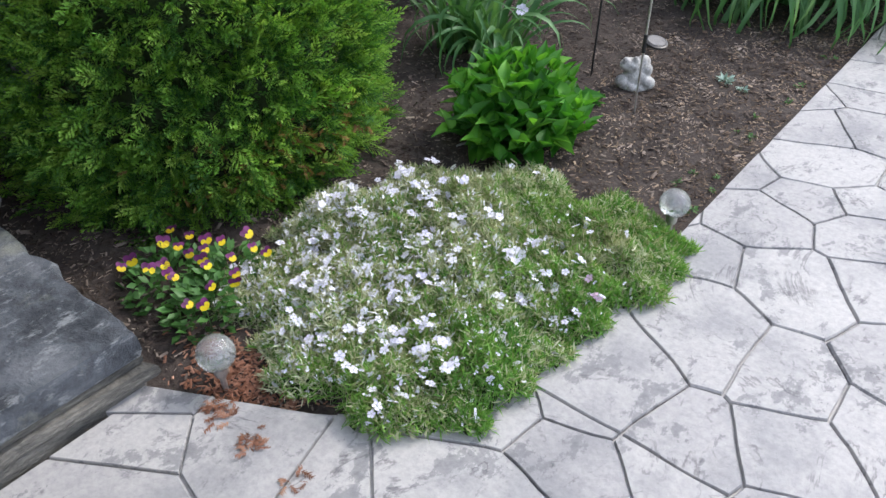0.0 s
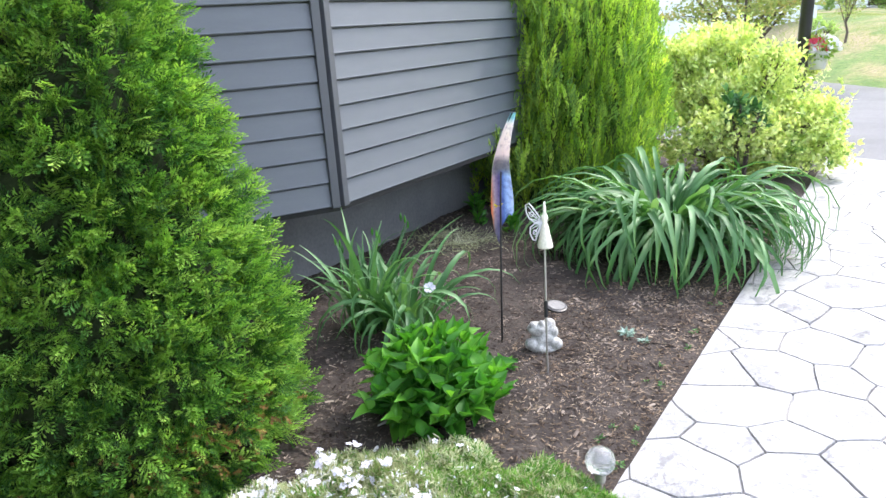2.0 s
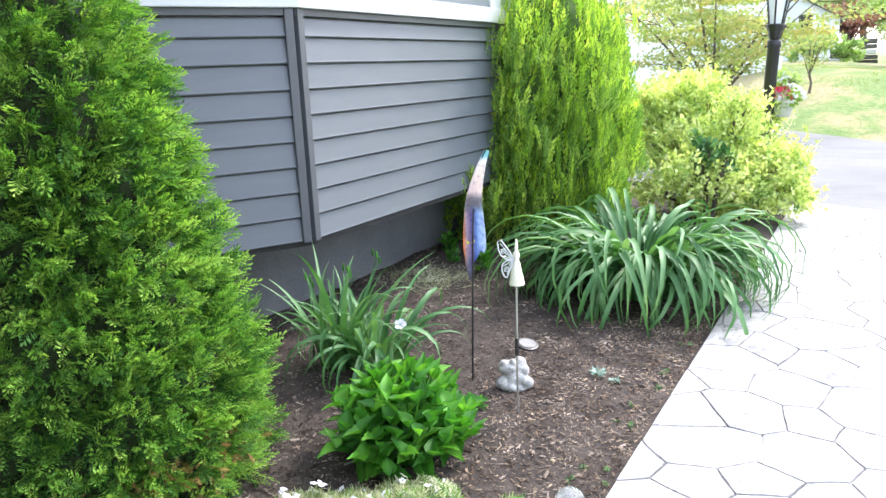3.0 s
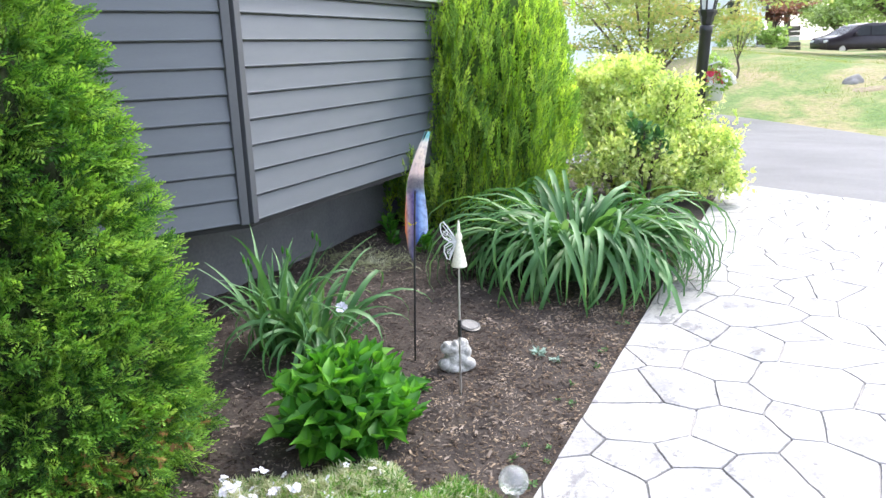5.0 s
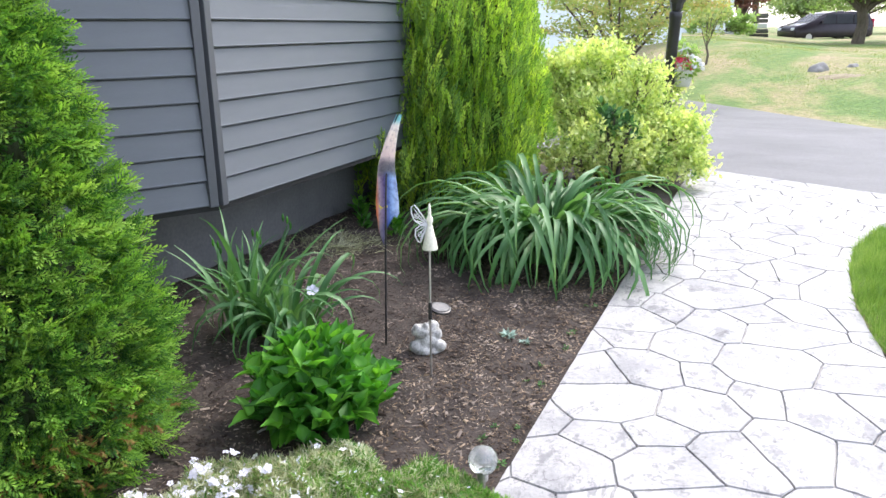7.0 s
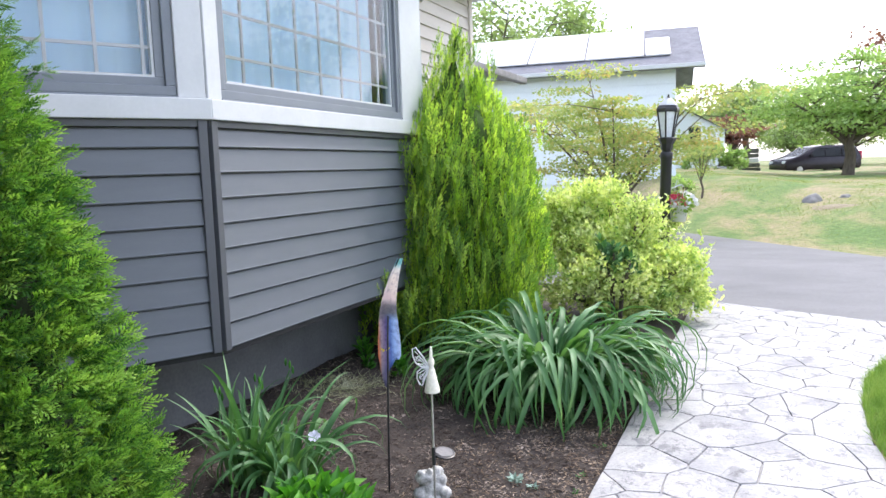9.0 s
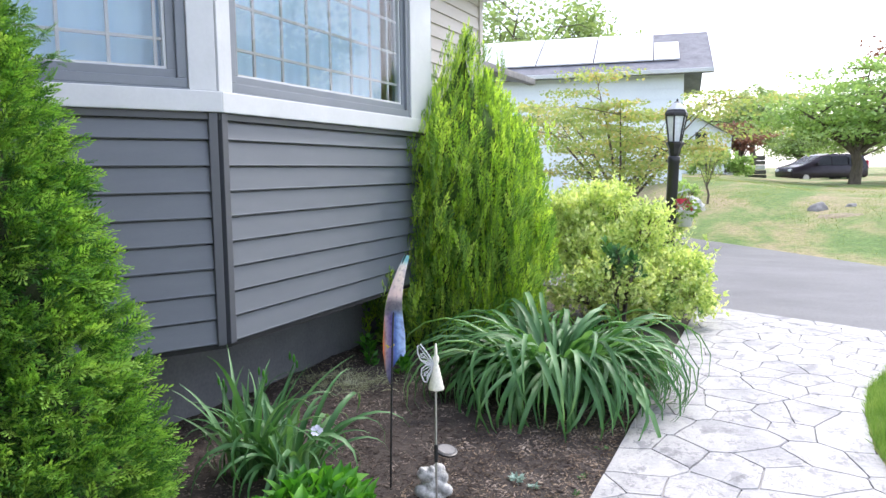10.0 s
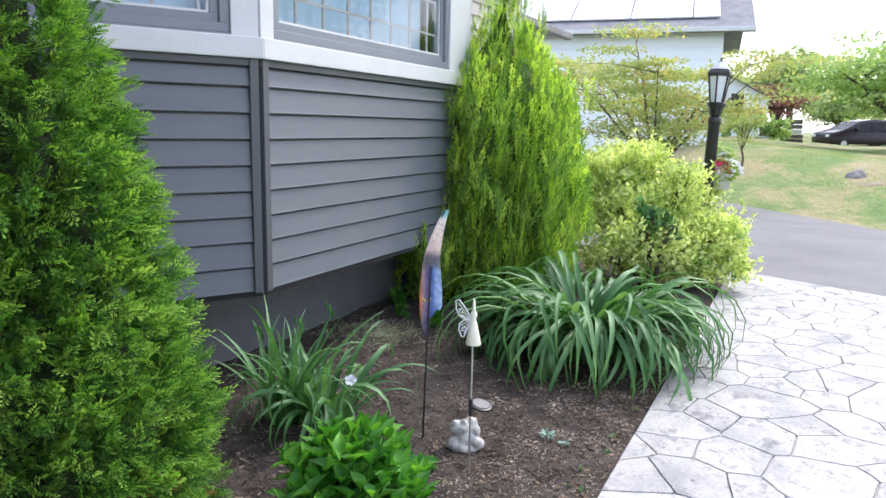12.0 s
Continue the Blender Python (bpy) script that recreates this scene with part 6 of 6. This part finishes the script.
# ---------------------------------------------------------------- parked car, stones, street clutter
def minivan(name, at, turn):
    c = empty(name, at)
    c.rotation_euler = (0, 0, turn)
    tagged(c, "dark plum minivan parked on the far street", "car")
    prof = [(-2.45, 0.35), (-2.48, 0.75), (-2.35, 0.98), (-1.5, 1.12), (-0.6, 1.68), (0.2, 1.78), (1.6, 1.76), (2.2, 1.62), (2.45, 1.0), (2.47, 0.45), (2.3, 0.3), (-2.2, 0.3)]
    bm = bmesh.new()
    a = [bm.verts.new((x, -0.95 + 0.18 * max(0, (z - 1.0)) , z)) for x, z in prof]
    b = [bm.verts.new((x, 0.95 - 0.18 * max(0, (z - 1.0)), z)) for x, z in prof]
    bm.faces.new(a), bm.faces.new(b[::-1])
    for k in range(len(prof)):
        j = (k + 1) % len(prof)
        bm.faces.new((a[k], b[k], b[j], a[j]))
    bmesh.ops.bevel(bm, geom=bm.edges[:], offset=0.06, segments=2, affect="EDGES", profile=0.5)
    body = part("body", bm, M["car_paint"], c, "", True)
    for s in (-1, 1):
        for x0, x1, t0, t1 in ((-0.95, 0.05, -0.45, 0.05), (0.12, 1.12, 0.12, 1.12), (1.2, 2.15, 1.2, 2.0)):
            bm = bmesh.new()
            vs = [bm.verts.new(v) for v in ((x0, s * 0.952, 1.08), (x1, s * 0.952, 1.08), (t1, s * 0.848, 1.62), (t0, s * 0.848, 1.62))]
            bm.faces.new(vs)
            bmesh.ops.solidify(bm, geom=bm.faces[:], thickness=0.015)
            part("side_window", bm, M["car_glass"], c)
        bm = bmesh.new()
        box(bm, 2.38, 2.5, s * 0.8 - 0.1, s * 0.8 + 0.1, 0.85, 1.35, 0.02)
        part("tail_light", bm, M["red_flower"], c, "red tail light")
        bm = bmesh.new()
        box(bm, -2.5, -2.3, s * 0.7 - 0.16, s * 0.7 + 0.16, 0.72, 0.86, 0.03)
        part("headlight", bm, M["frost"], c, "clear headlight")
        bm = bmesh.new()
        box(bm, -0.95, -0.8, s * 1.02 - 0.08, s * 1.02 + 0.08, 1.1, 1.25, 0.03)
        part("mirror", bm, M["car_paint"], c)
        for x in (-1.55, 1.5):
            bm = bmesh.new()
            lathe(bm, [(0.2, -0.11), (0.33, -0.1), (0.33, 0.1), (0.2, 0.11)], 24)
            w = part("tyre", bm, M["rubber"], c)
            w.location, w.rotation_euler = (x, s * 0.84, 0.33), (radians(90), 0, 0)
            bm = bmesh.new()
            lathe(bm, [(0.19, -0.12), (0.19, 0.12)], 16)
            part("rim", bm, M["steel"], w)
    bm = bmesh.new()
    vs = [bm.verts.new(v) for v in ((-1.44, -0.82, 1.16), (-1.44, 0.82, 1.16), (-0.66, 0.72, 1.66), (-0.66, -0.72, 1.66))]
    bm.faces.new(vs)
    bmesh.ops.solidify(bm, geom=bm.faces[:], thickness=0.02)
    part("windscreen", bm, M["car_glass"], c)
    return c


minivan("minivan", (5.0, 48.5, 0.42), radians(30))


def boulder(name, at, size, seed, label, mat=None):
    bm = bmesh.new()
    bmesh.ops.create_icosphere(bm, subdivisions=3, radius=1.0)
    for v in bm.verts:
        n_ = noise.noise(v.co * 1.3 + Vector((seed, 0, 0))) * 0.35 + noise.noise(v.co * 4 + Vector((seed, 0, 0))) * 0.08
        v.co = v.co * (1 + n_)
        v.co = Vector((v.co.x * size[0], v.co.y * size[1], v.co.z * size[2]))
    ob = part(name, bm, mat or M["rock"], None, "", True)
    ob.location = at
    return tagged(ob, label, "rock")


gz = on_ground(3.4, 16.3)
boulder("boulder", (gz[0], gz[1], gz[2] - 0.05), (0.21, 0.21, 0.2), 11.0, "grey boulder half sunk in the lawn")
gz = on_ground(4.1, 16.6)
boulder("boulder", (gz[0], gz[1], gz[2] - 0.02), (0.13, 0.13, 0.08), 5.0, "low grey stone in the lawn")


def dirt_patch(x, y, rx, ry):
    """A thin worn patch that follows the slope of the lawn."""
    bm = bmesh.new()
    rings = [[bm.verts.new((x, y, float(ground_height(np.array(x), np.array(y))) + 0.015))]]
    for k in (0.5, 1.0):
        ring = []
        for i in range(28):
            a = 2 * math.pi * i / 28
            w = k * (1 + 0.3 * noise.noise(Vector((math.cos(a) * 1.5, math.sin(a) * 1.5, 4))))
            px, py = x + rx * w * math.cos(a), y + ry * w * math.sin(a)
            ring.append(bm.verts.new((px, py, float(ground_height(np.array(px), np.array(py))) + (0.012 if k < 1 else -0.015))))
        rings.append(ring)
    for i in range(28):
        j = (i + 1) % 28
        bm.faces.new((rings[0][0], rings[1][i], rings[1][j]))
        bm.faces.new((rings[1][i], rings[2][i], rings[2][j], rings[1][j]))
    return tagged(part("dirt_patch", bm, M["dry_dirt"]), "bare brown dirt patch worn into the lawn", "dirt", kind="structure")


dirt_patch(3.75, 15.3, 0.45, 0.4)


def stone_pillar(name, at):
    p = empty(name, at)
    tagged(p, "pillar of stacked rough stones by the street", "stone pillar")
    r_ = np.random.default_rng(150)
    z = 0.0
    while z < 1.45:
        hgt = r_.uniform(0.16, 0.3)
        bm = bmesh.new()
        sx, sy = r_.uniform(0.35, 0.5), r_.uniform(0.35, 0.5)
        ox = r_.normal(0, 0.04)
        box(bm, ox - sx, ox + sx, -sy, sy, z, z + hgt - 0.03, 0.05)
        part("stone", bm, M["slab_side"] if r_.random() < 0.6 else M["white"], p)
        z += hgt
    return p


stone_pillar("stone_pillar", (1.5, 41.0, 0.62))
stone_pillar("stone_pillar", (0.2, 41.5, 0.2))
shrub("wild_shrub", on_ground(-0.6, 38.0), [(0, 0, 0.6, 1.2, 1.0, 0.9), (1.6, 0.3, 0.4, 0.9, 0.8, 0.6)], 2500, M["tree_bright"], 0.22, 160, "bright green wild shrub by the street")
shrub("wild_shrub", on_ground(0.1, 19.4), [(0, 0, 0.2, 0.5, 0.4, 0.4)], 700, M["tree_bright"], 0.1, 161, "green weeds at the corner of the white house")

# ---------------------------------------------------------------- grass, chips, litter
def grass_stuff(name, x, y, z, height, mat, seed, label, width=0.004):
    r_ = np.random.default_rng(seed)
    n = len(x)
    V0, F0 = [(-0.5, 0, 0), (0.5, 0, 0), (0.3, 0.12, 0.6), (0, 0.35, 1.0), (-0.3, 0.12, 0.6)], [(0, 1, 2), (0, 2, 4), (4, 2, 3)]
    A = r_.normal(0, 0.35, (n, 3)) + np.array([0, 0, 1.0])
    V, F = scatter(V0, F0, turns(A, r_.normal(0, 1, (n, 3)), height * r_.uniform(0.5, 1.3, n), np.full(n, width)), np.stack([x, y, z], -1))
    return tagged(link_mesh(name, fast_mesh(name, V, F), mat), label, "grass", kind="stuff")


def inside(poly, x, y):
    r = np.zeros(len(x), bool)
    for (x0, y0), (x1, y1) in zip(poly, poly[1:] + poly[:1]):
        c = ((y0 > y) != (y1 > y)) & (x < (x1 - x0) * (y - y0) / (y1 - y0 + 1e-12) + x0)
        r ^= c
    return r


x, y = rng.uniform(2.93, 4.2, 60000), rng.uniform(0.3, 3.6, 60000)
ok = inside(ISLAND, x, y) & (rng.random(60000) < np.clip(1.6 - (x - 2.95), 0.1, 1))
grass_stuff("grass", x[ok], y[ok], np.full(ok.sum(), -0.008), 0.075, M["grass"], 171, "short bright green grass along the walkway")
x, y = rng.uniform(-6, 12, 70000), rng.uniform(8, 30, 70000)
s_ = (x - FAR_EDGE[0]) * FAR_N[0] + (y - FAR_EDGE[1]) * FAR_N[1]
ok = s_ > 0.15
grass_stuff("meadow_grass", x[ok], y[ok], ground_height(x[ok], y[ok]) - 0.012, 0.032, M["meadow"], 172, "rough green grass on the bank", 0.012)

CHIP_V = [(-0.5, -0.4, -0.5), (0.45, -0.5, -0.5), (-0.42, 0.05, 0.5), (0.5, -0.05, 0.4), (-0.5, 0.5, -0.5), (0.4, 0.45, -0.5)]
CHIP_F = [(0, 1, 3, 2), (2, 3, 5, 4)]


def chips(name, x, y, mat, lo, hi, seed, label, cat, thin=0.22):
    r_ = np.random.default_rng(seed)
    n = len(x)
    ln = r_.uniform(lo, hi, n) * r_.uniform(0.5, 1.0, n)
    a = r_.random(n) * 6.283
    tilt = r_.normal(0, 0.22, n)
    ax = np.stack([np.cos(a) * np.cos(tilt), np.sin(a) * np.cos(tilt), np.sin(tilt)], -1)
    up = unit(np.array([0, 0, 1.0]) + r_.normal(0, 0.3, (n, 3)))
    sidev = unit(np.cross(up, ax))
    up = np.cross(ax, sidev)
    w = ln * r_.uniform(0.12, 0.45, n)
    R = np.stack([ax * ln[:, None], sidev * w[:, None], up * (w * thin + 0.001)[:, None]], -1)
    V, F = scatter(CHIP_V, CHIP_F, R, np.stack([x, y, bed_height(x, y) + r_.uniform(0.003, 0.011, n)], -1))
    return tagged(link_mesh(name, fast_mesh(name, V, F), mat), label, cat, kind="stuff")


x, y = rng.uniform(-0.5, 1.8, 80000), rng.uniform(-2.3, 3.0, 80000)
drift = np.sin(x * 4.1 + 1.3 * y) * np.sin(y * 3.3 - x) + 0.5 * np.sin(x * 11 + y * 7)
ok = (x < bed_right(y) - 0.02) & (rng.random(80000) < np.clip(0.6 + 0.3 * drift, 0.15, 1))
chips("bark_chips", x[ok], y[ok], M["chip"], 0.007, 0.029, 181, "scattered brown and grey bark chips on the bed", "mulch")
x, y = rng.uniform(-0.5, 1.8, 900), rng.uniform(-2.3, 2.6, 900)
ok = x < bed_right(y) - 0.03
chips("coarse_chips", x[ok], y[ok], M["chip"], 0.03, 0.06, 183, "larger splinters of bark mulch on the bed", "mulch")
x, y = 1.8 - rng.random(7000) ** 1.5 * 0.75, rng.uniform(-1.3, 2.2, 7000)
ok = x < bed_right(y) - 0.015
chips("straw_bits", x[ok], y[ok], M["straw"], 0.008, 0.028, 184, "tan dry straw and bark slivers along the bed edge", "mulch", 0.15)
for k in range(16):
    x, y = 1.79 - rng.random() * 0.14, rng.uniform(-0.9, 0.75)
    small_weed("weed", (x, y, -0.012), 14, rng.uniform(0.01, 0.02), M["pansy_leaf"], 230 + k, "tiny green weed sprouting at the bed edge", 0.5)["group"] = "weeds along the bed edge"
a_ = rng.normal(0, 1, (900, 2)) * np.array([0.1, 0.05]) + np.array([1.25, -2.2])
ok = a_[:, 0] < bed_right(a_[:, 1]) - 0.01
chips("dry_debris", a_[ok, 0], a_[ok, 1], M["needle"], 0.015, 0.035, 182, "orange-brown dry conifer debris on the bed", "debris", 0.3)
for k, (x, y, n) in enumerate(((1.28, -2.3, 26), (1.42, -2.3, 24), (1.56, -2.32, 10))):
    r_ = np.random.default_rng(190 + k)
    P = np.stack([x + r_.normal(0, 0.018, n), y + r_.normal(0, 0.018, n), r_.uniform(0.001, 0.008, n)], -1)
    V, F = scatter(SPRAY_V, SPRAY_F, turns(r_.normal(0, 1, (n, 3)) * np.array([1, 1, 0.15]), r_.normal(0, 0.3, (n, 3)) + np.array([0, 0, 1.0]), r_.uniform(0.02, 0.045, n)), P)
    tagged(link_mesh("dry_sprig", fast_mesh("dry_sprig", V, F), M["needle"]), "dry orange-brown conifer sprig lying on the walkway", "debris", "dry sprigs", "stuff")

# ---------------------------------------------------------------- walkway stones
def clip_poly(poly, nx_, ny_, c):
    """The part of a polygon where nx * x + ny * y <= c."""
    out = []
    for (x0, y0), (x1, y1) in zip(poly, poly[1:] + poly[:1]):
        d0, d1 = nx_ * x0 + ny_ * y0 - c, nx_ * x1 + ny_ * y1 - c
        if d0 <= 0:
            out.append((x0, y0))
        if (d0 < 0 < d1) or (d1 < 0 < d0):
            k = d0 / (d0 - d1)
            out.append((x0 + (x1 - x0) * k, y0 + (y1 - y0) * k))
    return out


CUT = -1.757  # sawn control joint


def stones():
    r_ = np.random.default_rng(205)
    step = 0.27
    # main stones, near to far: centre x, y and a weight in thousandths that widens or narrows the stone
    laid = [(1.32, -2.71, 50), (1.21, -2.53, 10), (1.39, -2.35, -2), (1.68, -2.27, -9), (1.85, -2.10, 23), (1.92, -1.84, 20), (1.68, -1.79, 62), (2.11, -1.65, 26), (1.85, -1.59, 75), (2.34, -1.51, 21), (2.51, -1.35, 27), (2.01, -1.35, 45), (2.27, -1.35, 29), (2.57, -1.11, 62), (1.93, -1.05, -7), (2.21, -1.00, 23), (2.43, -0.86, 38), (1.99, -0.69, 2)]
    laid += [(2.29, -0.60, 22), (2.42, -0.49, 15), (2.08, -0.48, 13), (1.81, -0.43, -3), (2.21, -0.41, 18), (2.88, -0.37, -7), (2.65, -0.36, 1), (2.28, -0.23, 13), (2.02, -0.23, 35), (3.17, -0.12, 49), (1.94, -0.04, 22), (2.59, 0.0, -22), (2.03, 0.01, 13), (2.85, 0.02, 25), (2.32, 0.06, -33), (2.94, 0.07, 29), (2.89, 0.28, 30), (2.64, 0.33, 27)]
    laid += [(2.25, 0.40, -31), (1.94, 0.41, -38), (2.84, 0.48, 3), (2.62, 0.73, 23), (2.41, 0.74, 2), (2.04, 0.85, -15), (2.55, 0.89, 15), (2.69, 0.99, 8), (3.05, 1.09, 17), (2.31, 1.16, 30), (2.63, 1.44, 14), (2.99, 1.45, 87), (2.39, 1.47, 7), (2.59, 1.60, 22), (2.67, 1.61, 27), (2.90, 2.01, -4)]
    laid = [(x, y, w / 1000) for x, y, w in laid]
    seeds = list(laid)
    row = 0
    y = -5.0
    while y < 5.4:
        x = 0.9 + (row % 2) * step * 0.5
        while x < 4.8:
            q = (x + r_.normal(0, 0.055), y + r_.normal(0, 0.05))
            near = [(q[0] - a) ** 2 + (q[1] - b) ** 2 for a, b, w in laid]
            if min(near) > 0.03 and min(d - w for d, (a, b, w) in zip(near, laid)) > 0.04:
                seeds.append((*q, 0.0))
            x += step * 1.12
        y += step * 0.92
        row += 1
    edge = [(1.8, 5.1), (1.8, -1.45), (1.77, -1.72), (1.66, -2.0), (1.42, -2.17), (1.08, -2.35), (1.08, -5.4)]
    isl = [(3.0 + 0.8, -5.0), (3.7, -2.5), (3.5, -1.0), (3.2, 0.0), (3.02, 0.72), (2.97, 1.25), (2.985, 1.8), (3.05, 2.35), (3.24, 2.9), (3.7, 3.45), (4.6, 3.9)]
    for i, (sx, sy, sw) in enumerate(seeds):
        poly = [(sx - 0.7, sy - 0.7), (sx + 0.7, sy - 0.7), (sx + 0.7, sy + 0.7), (sx - 0.7, sy + 0.7)]
        for j, (tx, ty, tw) in enumerate(seeds):
            dx, dy = tx - sx, ty - sy
            d = math.hypot(dx, dy)
            if i != j and d < 1.0:
                poly = clip_poly(poly, dx / d, dy / d, (dx * (sx + tx) + dy * (sy + ty) + sw - tw) / 2 / d - 0.0023)
        if len(poly) < 3:
            continue
        mx, my = sum(p[0] for p in poly) / len(poly), sum(p[1] for p in poly) / len(poly)
        for line in (edge, isl):
            best = None
            for (x0, y0), (x1, y1) in zip(line, line[1:]):
                ex, ey = x1 - x0, y1 - y0
                ln = math.hypot(ex, ey)
                k = max(0, min(1, ((mx - x0) * ex + (my - y0) * ey) / ln / ln))
                d = math.hypot(mx - x0 - ex * k, my - y0 - ey * k)
                if best is None or d < best[0]:
                    best = (d, ex / ln, ey / ln, x0, y0)
            _, ex, ey, x0, y0 = best
            # keep the left-hand side of the line's run
            nx_, ny_ = ey, -ex
            poly = clip_poly(poly, nx_, ny_, nx_ * x0 + ny_ * y0 - 0.002) if len(poly) > 2 else poly
        ex, ey = DRIVE_B[0] - DRIVE_A[0], DRIVE_B[1] - DRIVE_A[1]
        ln = math.hypot(ex, ey)
        if len(poly) > 2:
            poly = clip_poly(poly, -ey / ln, ex / ln, (-ey * DRIVE_A[0] + ex * DRIVE_A[1]) / ln - 0.01)
        if len(poly) < 3:
            continue
        area = 0.5 * abs(sum(a[0] * b[1] - b[0] * a[1] for a, b in zip(poly, poly[1:] + poly[:1])))
        if area < 0.0008:
            continue
        ys_ = [p[1] for p in poly]
        if min(ys_) < CUT < max(ys_) and sx > 1.6:
            for half in (clip_poly(poly, 0, 1, CUT - 0.003), clip_poly(poly, 0, -1, -CUT - 0.003)):
                if len(half) > 2:
                    yield half
        else:
            yield poly


def stone_mesh(poly):
    """One stone: wobbly outline, bevelled rim, slightly domed and uneven top."""
    pts = []
    for (x0, y0), (x1, y1) in zip(poly, poly[1:] + poly[:1]):
        ln = math.hypot(x1 - x0, y1 - y0)
        if ln < 0.012:
            continue
        m_ = max(1, int(ln / 0.035))
        for k in range(m_):
            pts.append((x0 + (x1 - x0) * k / m_, y0 + (y1 - y0) * k / m_))
    if len(pts) < 3:
        return None
    cx, cy = sum(p[0] for p in pts) / len(pts), sum(p[1] for p in pts) / len(pts)
    # one smooth drift bends all joints alike, so that neighbours still meet
    ring = []
    for x, y in pts:
        dx = 0.02 * noise.noise(Vector((x * 5, y * 5, 2))) + 0.006 * noise.noise(Vector((x * 17, y * 17, 4)))
        dy = 0.02 * noise.noise(Vector((x * 5, y * 5, 9))) + 0.006 * noise.noise(Vector((x * 17, y * 17, 7)))
        if x < 1.83 or y > 4.2:
            dx, dy = 0.0, 0.0
        ring.append((x - cx + dx * 0.7, y - cy + dy * 0.7))
    n = len(ring)
    V = [(x, y, -0.03) for x, y in ring] + [(x * 0.995, y * 0.995, -0.005) for x, y in ring]
    V += [(x * 0.978, y * 0.978, 0.0015 * noise.noise(Vector((x * 9 + cx, y * 9 + cy, 5)))) for x, y in ring] + [(0, 0, 0.0015)]
    me = bpy.data.meshes.new("stone")
    F = [(k, (k + 1) % n, n + (k + 1) % n, n + k) for k in range(n)] + [(n + k, n + (k + 1) % n, 2 * n + (k + 1) % n, 2 * n + k) for k in range(n)]
    F += [(2 * n + k, 2 * n + (k + 1) % n, 3 * n) for k in range(n)]
    me.from_pydata(V, [], F)
    return me, (cx, cy)


for poly in stones():
    got = stone_mesh(poly)
    if got is None:
        continue
    me, (cx, cy) = got
    me.materials.append(M["stone"])
    ob = new("stone", me)
    ob.parent, ob.location = walkway, (cx, cy, 0)
